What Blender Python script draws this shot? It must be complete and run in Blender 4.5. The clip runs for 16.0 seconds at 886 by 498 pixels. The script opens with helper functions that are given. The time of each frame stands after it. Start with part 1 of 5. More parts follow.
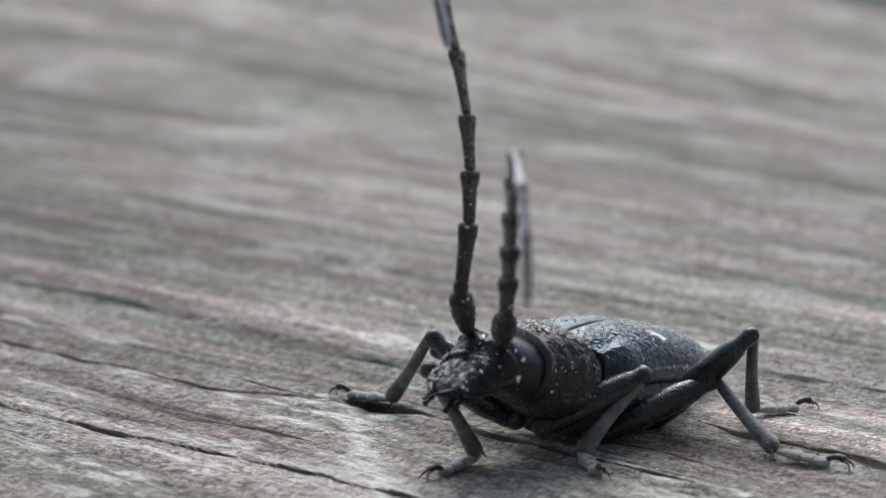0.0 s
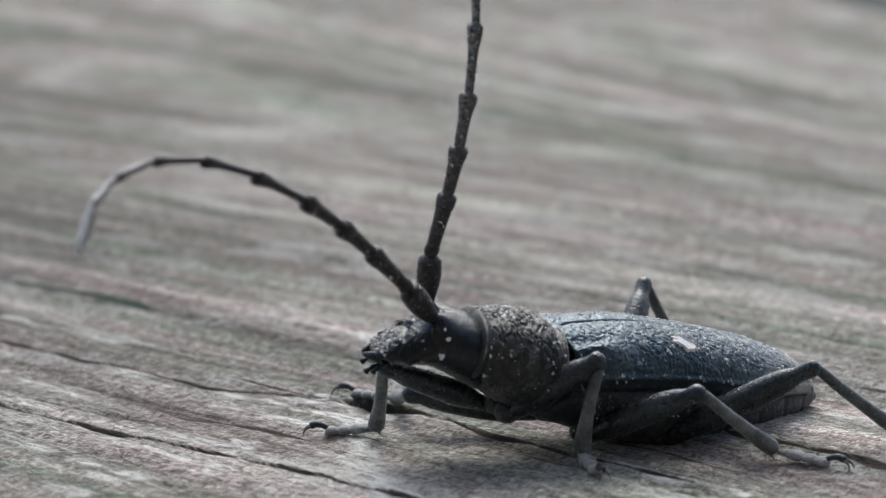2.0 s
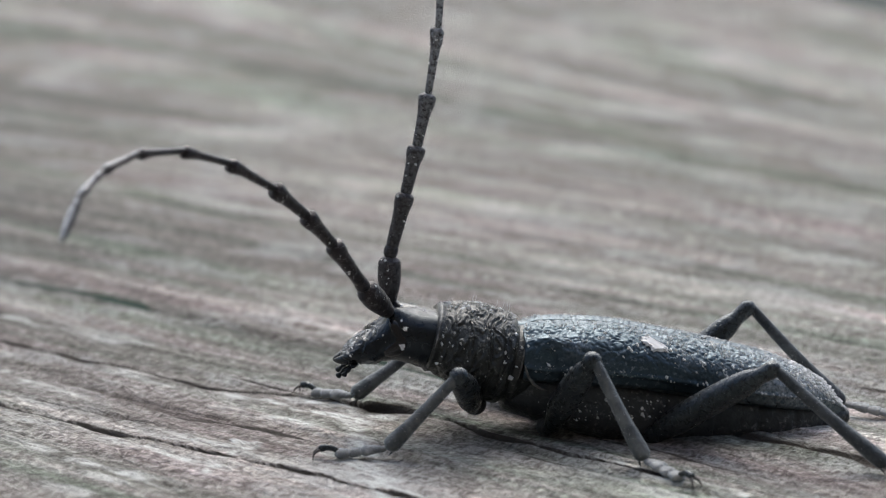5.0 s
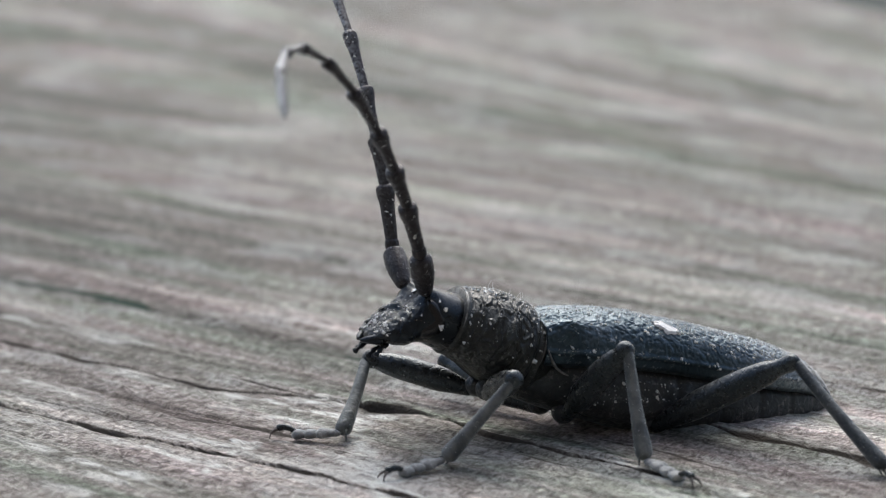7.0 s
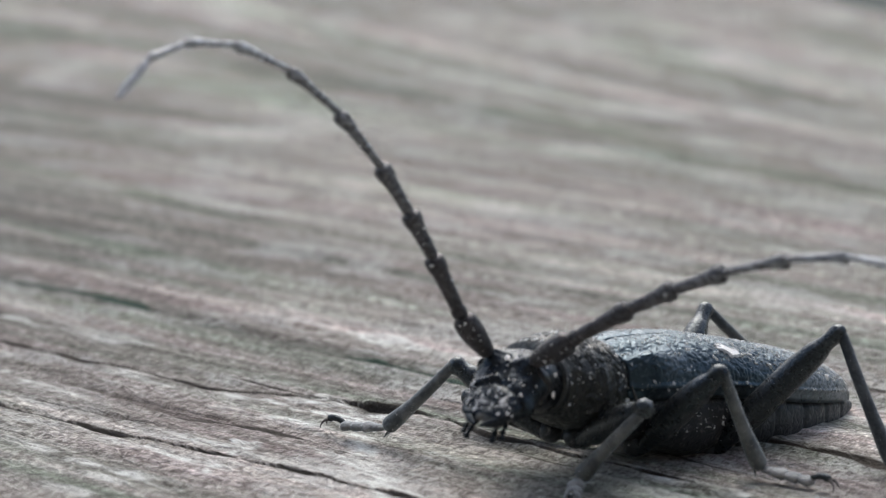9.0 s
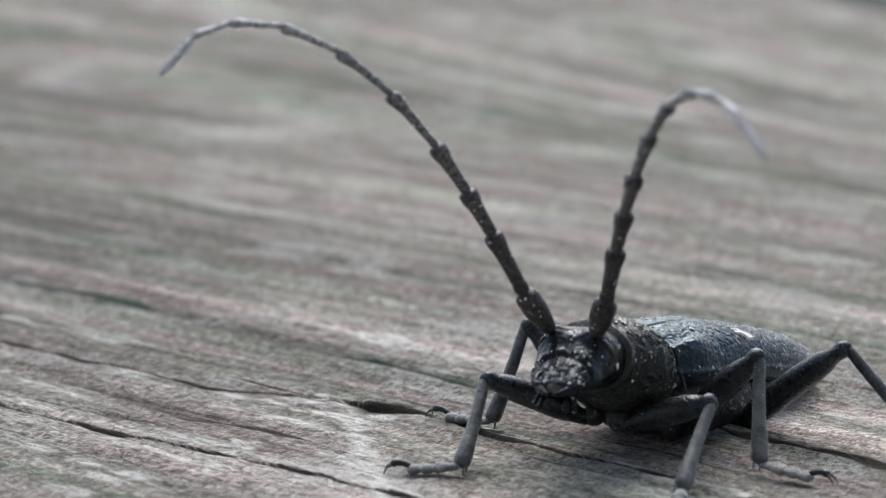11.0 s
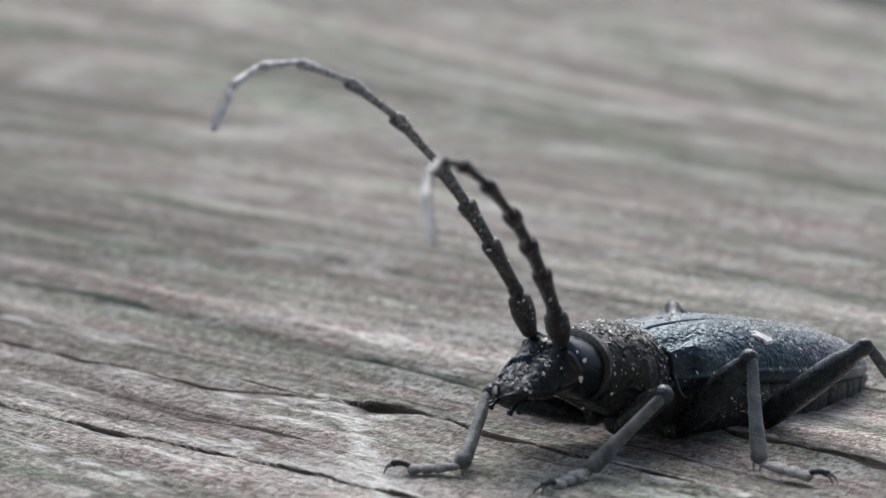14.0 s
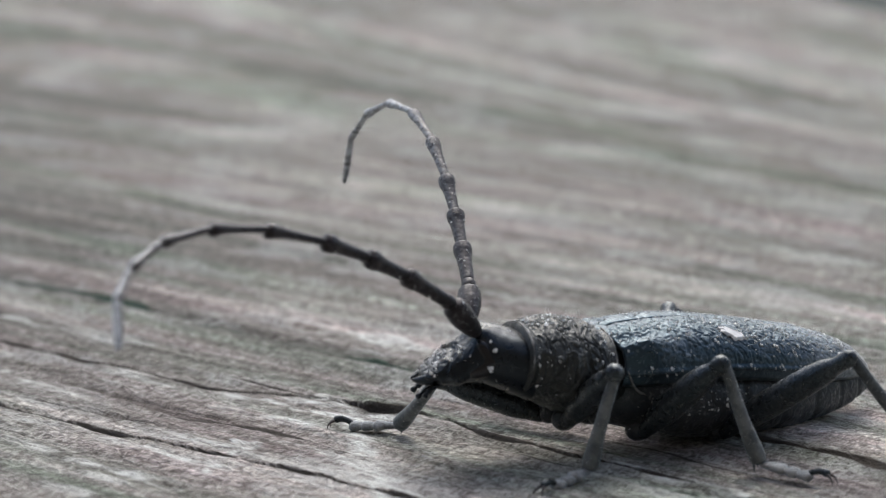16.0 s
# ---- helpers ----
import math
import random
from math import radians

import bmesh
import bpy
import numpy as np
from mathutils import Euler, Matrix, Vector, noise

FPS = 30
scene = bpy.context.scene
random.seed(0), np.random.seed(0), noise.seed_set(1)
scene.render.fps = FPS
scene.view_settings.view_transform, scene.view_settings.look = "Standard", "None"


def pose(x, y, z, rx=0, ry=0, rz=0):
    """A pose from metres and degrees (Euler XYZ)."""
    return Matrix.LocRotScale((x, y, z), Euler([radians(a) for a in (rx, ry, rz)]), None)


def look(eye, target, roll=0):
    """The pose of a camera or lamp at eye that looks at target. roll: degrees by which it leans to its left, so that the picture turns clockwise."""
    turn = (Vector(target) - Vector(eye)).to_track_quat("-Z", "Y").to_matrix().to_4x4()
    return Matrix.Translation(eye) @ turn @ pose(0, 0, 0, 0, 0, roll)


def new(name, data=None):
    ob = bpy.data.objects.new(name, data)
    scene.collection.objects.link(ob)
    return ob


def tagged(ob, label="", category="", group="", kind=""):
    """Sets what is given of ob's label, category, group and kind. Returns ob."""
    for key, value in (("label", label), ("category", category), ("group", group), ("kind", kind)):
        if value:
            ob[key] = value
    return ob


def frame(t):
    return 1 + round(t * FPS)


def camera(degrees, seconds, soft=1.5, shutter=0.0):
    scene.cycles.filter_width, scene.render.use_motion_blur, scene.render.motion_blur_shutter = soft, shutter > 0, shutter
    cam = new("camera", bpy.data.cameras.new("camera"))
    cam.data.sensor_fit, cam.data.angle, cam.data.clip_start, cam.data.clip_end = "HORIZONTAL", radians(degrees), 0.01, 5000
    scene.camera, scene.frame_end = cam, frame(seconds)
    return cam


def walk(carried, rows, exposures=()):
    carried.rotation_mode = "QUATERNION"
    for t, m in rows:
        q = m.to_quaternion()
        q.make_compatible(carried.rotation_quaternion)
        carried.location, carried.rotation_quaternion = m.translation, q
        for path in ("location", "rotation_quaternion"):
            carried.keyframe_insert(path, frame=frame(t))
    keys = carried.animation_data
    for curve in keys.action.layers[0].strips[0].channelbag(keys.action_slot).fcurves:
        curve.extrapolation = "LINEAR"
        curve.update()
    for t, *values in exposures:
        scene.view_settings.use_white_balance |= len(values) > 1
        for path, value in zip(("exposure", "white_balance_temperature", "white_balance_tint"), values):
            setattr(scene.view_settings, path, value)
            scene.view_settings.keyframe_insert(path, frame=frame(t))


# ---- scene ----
cam = camera(20, 16.0, soft=1.2)
STAND = look((0.00000, -0.11727, 0.03363), (0.00000, 0.02964, 0.00336))
walk(cam, [(0.0, STAND), (16.0, STAND)], [(0.0, -0.08), (3.0, -0.08), (4.0, 0.02), (9.2, 0.02), (11.3, -0.08), (16.0, -0.08)])
cam.data.dof.use_dof = True
cam.data.dof.focus_distance = 0.1225
cam.data.dof.aperture_fstop = 62.0

# ---- light ----
world = bpy.data.worlds.new("overcast_sky")
scene.world = world
world.use_nodes = True
sky = world.node_tree.nodes.new("ShaderNodeTexSky")
sky.sky_type = "NISHITA"
sky.sun_disc = False
sky.sun_elevation = radians(51)
sky.sun_rotation = radians(0)
sky.dust_density = 4.0
backing = world.node_tree.nodes["Background"]
backing.inputs["Strength"].default_value = 0.20
world.node_tree.links.new(sky.outputs[0], backing.inputs[0])
sun_data = bpy.data.lights.new("sun", "SUN")
sun_data.energy, sun_data.angle, sun_data.color = 1.75, radians(48), (0.96, 0.985, 1.0)
sun = new("sun", sun_data)
sun.matrix_world = look((0.0, 1.15, 1.4), (0, 0, 0))

# ---- materials ----
MM = 0.001


def material(name, rough=0.5, metal=0.0):
    m = bpy.data.materials.new(name)
    m.use_nodes = True
    bsdf = m.node_tree.nodes["Principled BSDF"]
    bsdf.inputs["Roughness"].default_value = rough
    bsdf.inputs["Metallic"].default_value = metal
    return m, m.node_tree, bsdf


def node(tree, kind, **values):
    n = tree.nodes.new(kind)
    for key, value in values.items():
        n.inputs[key].default_value = value
    return n


def coords(tree, scale=(1, 1, 1), offset=(0, 0, 0)):
    c = tree.nodes.new("ShaderNodeTexCoord")
    m = node(tree, "ShaderNodeMapping", Scale=scale, Location=offset)
    tree.links.new(c.outputs["Object"], m.inputs["Vector"])
    return m.outputs[0]


def noise_tex(tree, scale, size, detail=4.0, rough=0.55, offset=(0, 0, 0), distort=0.0, field=""):
    n = node(tree, "ShaderNodeTexNoise", Scale=size, Detail=detail, Roughness=rough, Distortion=distort)
    if field:
        c = tree.nodes.new("ShaderNodeAttribute")
        c.attribute_name = field
        m = node(tree, "ShaderNodeMapping", Scale=scale, Location=offset)
        tree.links.new(c.outputs["Vector"], m.inputs["Vector"])
        tree.links.new(m.outputs[0], n.inputs["Vector"])
    else:
        tree.links.new(coords(tree, scale, offset), n.inputs["Vector"])
    return n.outputs["Fac"]


def ramp(tree, fac, *stops):
    r = tree.nodes.new("ShaderNodeValToRGB")
    while len(r.color_ramp.elements) < len(stops):
        r.color_ramp.elements.new(0.5)
    for e, (p, c) in zip(r.color_ramp.elements, stops):
        e.position, e.color = p, (*c, 1)
    tree.links.new(fac, r.inputs[0])
    return r.outputs[0]


def mix(tree, fac, a, b, how="MIX"):
    m = tree.nodes.new("ShaderNodeMix")
    m.data_type, m.blend_type = "RGBA", how
    for socket, value in ((m.inputs[0], fac), (m.inputs[6], a), (m.inputs[7], b)):
        if isinstance(value, (int, float)):
            socket.default_value = value
        elif isinstance(value, tuple):
            socket.default_value = (*value, 1)
        else:
            tree.links.new(value, socket)
    return m.outputs[2]


def bump(tree, bsdf, height, strength, distance):
    b = node(tree, "ShaderNodeBump", Strength=strength, Distance=distance)
    tree.links.new(height, b.inputs["Height"])
    tree.links.new(b.outputs[0], bsdf.inputs["Normal"])
    return b


def wood_material():
    m, t, p = material("weathered_wood", 0.85)
    broad = noise_tex(t, (13, 110, 60), 1.0, 3, 0.5, (3.1, 0.7, 0), 0.4, "grain")
    band = noise_tex(t, (19, 290, 120), 1.0, 4, 0.6, (5.3, 1.7, 0), 0.3, "grain")
    hue = noise_tex(t, (17, 240, 90), 1.0, 4, 0.6, (8.1, 6.7, 0), 0.4, "grain")
    streak = noise_tex(t, (150, 700, 300), 1.0, 6, 0.68, (0.3, 2.2, 0), 0.5, "grain")
    fibre = noise_tex(t, (1300, 2800, 1500), 1.0, 4, 0.68, (0, 0, 0), 0.5, "grain")
    fleck = noise_tex(t, (3000, 1500, 1500), 1.0, 5, 0.74, (2.7, 1.9, 0), 1.0, "grain")
    blotch = noise_tex(t, (75, 190, 60), 1.0, 4, 0.62, (1.3, 4.4, 0), 0.5, "grain")
    base = ramp(t, streak, (0.36, (0.207, 0.204, 0.192)), (0.46, (0.255, 0.252, 0.240)), (0.54, (0.298, 0.296, 0.284)), (0.64, (0.374, 0.373, 0.361)))
    tint = ramp(t, broad, (0.34, (0.68, 0.71, 0.68)), (0.45, (0.93, 0.95, 0.93)), (0.54, (1.08, 1.07, 1.06)), (0.64, (1.42, 1.42, 1.41)))
    colour = mix(t, 0.9, base, tint, "MULTIPLY")
    layer = ramp(t, band, (0.34, (0.68, 0.68, 0.67)), (0.47, (0.96, 0.96, 0.955)), (0.56, (1.08, 1.08, 1.07)), (0.66, (1.36, 1.36, 1.35)))
    colour = mix(t, 0.85, colour, layer, "MULTIPLY")
    rib = noise_tex(t, (8, 400, 150), 1.0, 3, 0.5, (2.3, 9.1, 0), 0.15, "grain")
    line = ramp(t, rib, (0.36, (0.62, 0.66, 0.62)), (0.47, (0.96, 0.97, 0.95)), (0.54, (1.07, 1.05, 1.05)), (0.63, (1.36, 1.33, 1.33)))
    colour = mix(t, 0.85, colour, line, "MULTIPLY")
    shade = ramp(t, hue, (0.34, (0.86, 1.02, 0.90)), (0.45, (0.975, 1.0, 0.975)), (0.55, (1.035, 0.985, 0.99)), (0.65, (1.10, 0.97, 1.01)))
    colour = mix(t, 0.85, colour, shade, "MULTIPLY")
    fine = ramp(t, fibre, (0.36, (0.55, 0.52, 0.50)), (0.5, (1.0, 0.99, 0.98)), (0.64, (1.4, 1.4, 1.39)))
    colour = mix(t, 0.85, colour, fine, "MULTIPLY")
    mottle = ramp(t, fleck, (0.36, (0.34, 0.31, 0.29)), (0.5, (1.0, 0.99, 0.98)), (0.63, (1.7, 1.7, 1.7)))
    colour = mix(t, 0.85, colour, mottle, "MULTIPLY")
    pale = ramp(t, blotch, (0.54, (0, 0, 0)), (0.60, (1, 1, 1)))
    worn = mix(t, 1.0, pale, ramp(t, fleck, (0.40, (0, 0, 0)), (0.55, (0.6, 0.6, 0.6))), "MULTIPLY")
    colour = mix(t, worn, colour, (0.55, 0.57, 0.55))
    lichen = t.nodes.new("ShaderNodeAttribute")
    lichen.attribute_name = "lichen"
    crust = mix(t, lichen.outputs["Fac"], (0.0, 0.0, 0.0), ramp(t, fibre, (0.38, (0.3, 0.3, 0.3)), (0.54, (1.0, 1.0, 1.0))))
    colour = mix(t, crust, colour, (0.80, 0.83, 0.79))
    # the board's colour is multiplied darker towards one side
    side_tone = t.nodes.new("ShaderNodeAttribute")
    side_tone.attribute_name = "side_tone"
    colour = mix(t, side_tone.outputs["Fac"], colour, (0.83, 0.82, 0.825), "MULTIPLY")
    stain = t.nodes.new("ShaderNodeAttribute")
    stain.attribute_name = "stain"
    colour = mix(t, stain.outputs["Fac"], colour, (0.66, 0.73, 0.67), "MULTIPLY")
    groove = t.nodes.new("ShaderNodeAttribute")
    groove.attribute_name = "groove"
    moss = t.nodes.new("ShaderNodeAttribute")
    moss.attribute_name = "moss"
    # brown crack colour with the cracks' own shade put in, green where mossy
    crack_shade_moss = mix(t, moss.outputs["Fac"], (0.075, 0.062, 0.054), (0.055, 0.092, 0.070))
    colour = mix(t, groove.outputs["Fac"], colour, crack_shade_moss)
    t.links.new(colour, p.inputs["Base Color"])
    both = mix(t, 0.5, fibre, mix(t, 0.4, fleck, streak))
    bump(t, p, both, 1.0, 0.0008)
    p.inputs["Specular IOR Level"].default_value = 0.2
    return m


def chitin_material(name, dark, light, rough, size, strength, distance, sheen=0.0, dust=0.5, dust_tone=(0.30, 0.31, 0.31), gloss=0.6, tint=(0.74, 0.90, 1.0), frost=0.0, frost_tone=(0.66, 0.69, 0.70)):
    m, t, p = material(name, rough)
    grain = noise_tex(t, (1, 1, 1), size, 2, 0.45, (0, 0, 0), 0.9)
    patch = noise_tex(t, (1, 1, 1), size * 0.2, 4, 0.65, (4, 2, 1), 0.5)
    colour = mix(t, ramp(t, patch, (0.36, (0, 0, 0)), (0.64, (1, 1, 1))), dark, light)
    speck = ramp(t, noise_tex(t, (1, 1, 1), size * 1.3, 4, 0.75, (1, 7, 3)), (0.56, (0, 0, 0)), (0.63, (1, 1, 1)))
    dusty = mix(t, 1.0, speck, ramp(t, patch, (0.38, (0.04 * dust,) * 3), (0.66, (min(1.0, 1.1 * dust),) * 3)), "MULTIPLY")
    colour = mix(t, dusty, colour, dust_tone)
    if frost:
        layer = t.nodes.new("ShaderNodeAttribute")
        layer.attribute_name = "frost"
        lumps = ramp(t, noise_tex(t, (1, 1, 1), 5200.0, 4, 0.7, (3, 1, 8)), (0.36, (0, 0, 0)), (0.58, (frost,) * 3))
        colour = mix(t, mix(t, layer.outputs["Fac"], (0.0, 0.0, 0.0), lumps), colour, frost_tone)
    t.links.new(colour, p.inputs["Base Color"])
    r = ramp(t, grain, (0.3, (rough - 0.12,) * 3), (0.7, (rough + 0.16,) * 3))
    t.links.new(r, p.inputs["Roughness"])
    bump(t, p, grain, strength, distance)
    p.inputs["Specular IOR Level"].default_value = gloss
    p.inputs["Specular Tint"].default_value = (*tint, 1)
    if sheen:
        p.inputs["Sheen Weight"].default_value = sheen
        p.inputs["Sheen Roughness"].default_value = 0.45
        p.inputs["Sheen Tint"].default_value = (0.75, 0.88, 0.95, 1)
    return m


def plain_material(name, colour, rough, size=900.0, spread=0.25):
    m, t, p = material(name, rough)
    fac = noise_tex(t, (1, 1, 1), size, 3)
    lo, hi = tuple(c * (1 - spread) for c in colour), tuple(min(1, c * (1 + spread)) for c in colour)
    t.links.new(mix(t, fac, lo, hi), p.inputs["Base Color"])
    bump(t, p, fac, 0.3, 0.00008)
    return m


WOOD = wood_material()
ELYTRA = chitin_material("elytra_chitin", (0.007, 0.009, 0.011), (0.019, 0.026, 0.031), 0.39, 2600.0, 0.35, 0.00010, 0.05, 0.7, (0.30, 0.34, 0.37), 1.0, (0.52, 0.81, 1.0), 1.0)
PRONOTUM = chitin_material("pronotum_chitin", (0.008, 0.0085, 0.0075), (0.027, 0.029, 0.025), 0.42, 3600.0, 0.5, 0.00010, 0.02, 0.6, (0.25, 0.27, 0.25), 0.55, (0.88, 0.95, 0.97))
HEAD = chitin_material("head_chitin", (0.003, 0.003, 0.004), (0.007, 0.007, 0.008), 0.32, 2600.0, 0.2, 0.00006, 0.0, 0.06, (0.2, 0.2, 0.19), 0.45)
BELLY = chitin_material("belly_chitin", (0.014, 0.014, 0.014), (0.042, 0.041, 0.040), 0.42, 2800.0, 0.7, 0.00014, 0.1, 0.8, (0.22, 0.22, 0.21), 0.5)
LEG = chitin_material("leg_chitin", (0.008, 0.009, 0.009), (0.026, 0.028, 0.028), 0.30, 4200.0, 0.6, 0.00008, 0.0, 0.4, (0.20, 0.21, 0.20), 0.6)
SHIN = chitin_material("shin_hair", (0.048, 0.051, 0.050), (0.165, 0.17, 0.164), 0.5, 4200.0, 0.7, 0.00009, 0.3, 0.6, (0.20, 0.21, 0.20))
SHIN_DARK = chitin_material("dark_shin_hair", (0.020, 0.021, 0.022), (0.075, 0.078, 0.078), 0.5, 4200.0, 0.7, 0.00009, 0.2, 0.6, (0.20, 0.21, 0.20))
TARSUS = chitin_material("tarsus_hair", (0.16, 0.163, 0.16), (0.42, 0.42, 0.41), 0.7, 5200.0, 0.9, 0.00010, 0.5, 0.5, (0.45, 0.45, 0.43))
FEELER = chitin_material("antenna_chitin", (0.008, 0.006, 0.006), (0.024, 0.018, 0.018), 0.42, 4600.0, 0.6, 0.00008, 0.05, 0.5, (0.30, 0.30, 0.29), 0.4, (0.95, 0.95, 1.0), 1.0, (0.67, 0.72, 0.75))
EYE = plain_material("eye_lens", (0.006, 0.006, 0.007), 0.22)
CLAW = plain_material("claw_horn", (0.085, 0.075, 0.07), 0.4)
DUST = plain_material("pale_dust", (0.66, 0.68, 0.67), 0.85, 2500.0, 0.4)
FLAKE = plain_material("white_flake", (0.78, 0.79, 0.78), 0.85, 2500.0, 0.2)
LIP = chitin_material("dusty_lip", (0.05, 0.05, 0.045), (0.30, 0.29, 0.26), 0.5, 4200.0, 0.9, 0.00012, 0.0, 1.0, (0.42, 0.42, 0.40))
BLOCKER = plain_material("dark_blocker", (0.12, 0.105, 0.095), 0.8, 12.0, 0.4)
RIM = chitin_material("pale_rim", (0.05, 0.047, 0.042), (0.24, 0.23, 0.21), 0.5, 3200.0, 0.5, 0.00008, 0.0, 0.8, (0.40, 0.40, 0.38))
GRASS = plain_material("dark_grass", (0.020, 0.034, 0.028), 0.9, 3.0, 0.6)


# ---- helpers for shapes ----
def part(name, bm, mat, parent, label="", smooth=True):
    """One mesh object out of a bmesh in millimetres."""
    bmesh.ops.scale(bm, vec=(MM, MM, MM), verts=bm.verts)
    bmesh.ops.recalc_face_normals(bm, faces=bm.faces)
    data = bpy.data.meshes.new(name)
    bm.to_mesh(data)
    bm.free()
    data.materials.append(mat)
    if smooth:
        data.polygons.foreach_set("use_smooth", [True] * len(data.polygons))
    ob = new(name, data)
    ob.parent = parent
    return tagged(ob, label)


def loft(bm, rings, cap=True):
    """Skin over closed rings of equal length."""
    rows = [[bm.verts.new(p) for p in ring] for ring in rings]
    n = len(rows[0])
    for a, b in zip(rows, rows[1:]):
        for i in range(n):
            bm.faces.new((a[i], a[(i + 1) % n], b[(i + 1) % n], b[i]))
    if cap:
        bm.faces.new(rows[0])
        bm.faces.new(rows[-1])
    return rows


def curve_through(xs, ys, x):
    """A smooth monotone curve through points, at x."""
    xs, ys = np.asarray(xs, float), np.asarray(ys, float)
    if len(xs) == 1:
        return np.full_like(np.asarray(x, float), ys[0])
    h = np.diff(xs)
    d = np.diff(ys) / h
    m = np.zeros(len(xs))
    m[0], m[-1] = d[0], d[-1]
    for i in range(1, len(xs) - 1):
        if d[i - 1] * d[i] > 0:
            w1, w2 = 2 * h[i] + h[i - 1], h[i] + 2 * h[i - 1]
            m[i] = (w1 + w2) / (w1 / d[i - 1] + w2 / d[i])
    i = np.clip(np.searchsorted(xs, x) - 1, 0, len(h) - 1)
    u = np.clip((x - xs[i]) / h[i], 0, 1)
    return ((1 + 2 * u) * (1 - u) ** 2 * ys[i] + u * (1 - u) ** 2 * h[i] * m[i]
            + u * u * (3 - 2 * u) * ys[i + 1] + u * u * (u - 1) * h[i] * m[i + 1])


def tube(bm, spine, radii, sides=14, flat=1.0):
    """A round limb along a spine of points in the xz plane, with radii and rounded ends."""
    rings = []
    for k, (x, y, z) in enumerate(spine):
        a = spine[max(k - 1, 0)]
        b = spine[min(k + 1, len(spine) - 1)]
        d = (Vector(b) - Vector(a)).normalized()
        side = Vector((0, 1, 0))
        side = (side - d * d.dot(side)).normalized()
        upw = d.cross(side)
        r = radii[k]
        rings.append([Vector((x, y, z)) + side * (r * math.cos(w)) + upw * (-r * flat * math.sin(w))
                      for w in (2 * math.pi * i / sides for i in range(sides))])
    loft(bm, rings)


def limb(bm, length, stops, bend=0.0, sides=14, count=22, flat=1.0):
    """A limb along +x from 0 to its length; stops: (place 0..1, radius)."""
    s = np.linspace(0, 1, count)
    s = 0.5 - 0.5 * np.cos(math.pi * s)
    r = curve_through([p for p, _ in stops], [q for _, q in stops], s)
    r0, r1 = stops[0][1], stops[-1][1]
    for k, q in enumerate(s):
        e0, e1 = q * length / r0, (1 - q) * length / r1
        if e0 < 1:
            r[k] *= math.sqrt(max(1 - (1 - e0) ** 2, 0.01))
        if e1 < 1:
            r[k] *= math.sqrt(max(1 - (1 - e1) ** 2, 0.01))
    tube(bm, [(q * length, 0, bend * math.sin(math.pi * q)) for q in s], r, sides, flat)


def flecks(spots, seed, low=0.03, high=0.09):
    """Tiny flat crumbs at (place, normal) spots."""
    rng = random.Random(seed)
    bm = bmesh.new()
    for place, normal in spots:
        nrm = Vector(normal).normalized()
        side = nrm.orthogonal().normalized()
        other = nrm.cross(side)
        r = low + (high - low) * rng.random() ** 4
        k = rng.choice((4, 5, 6))
        turn = rng.random() * 6.28
        top = bm.verts.new(Vector(place) + nrm * (0.02 + r * rng.uniform(0.1, 0.4)))
        ring = []
        for i in range(k):
            w = turn + 2 * math.pi * i / k
            q = r * rng.uniform(0.35, 2.0)
            ring.append(bm.verts.new(Vector(place) + side * (q * math.cos(w)) + other * (q * 0.7 * math.sin(w)) - nrm * 0.02))
        for i in range(k):
            bm.faces.new((top, ring[i], ring[(i + 1) % k]))
    return bm


# ---- the board ----
GRAIN = radians(-41.0)
ALONG, ACROSS = (math.cos(GRAIN), math.sin(GRAIN)), (-math.sin(GRAIN), math.cos(GRAIN))


def value_noise(u, v, seed):
    """Smooth lattice noise, -1 to 1."""
    rng = np.random.RandomState(seed)
    table = rng.uniform(-1, 1, (256, 256))
    iu, iv = np.floor(u).astype(int), np.floor(v).astype(int)
    fu, fv = u - iu, v - iv
    fu, fv = fu * fu * (3 - 2 * fu), fv * fv * (3 - 2 * fv)
    at = lambda a, b: table[a % 256, b % 256]
    return (at(iu, iv) * (1 - fu) * (1 - fv) + at(iu + 1, iv) * fu * (1 - fv)
            + at(iu, iv + 1) * (1 - fu) * fv + at(iu + 1, iv + 1) * fu * fv)


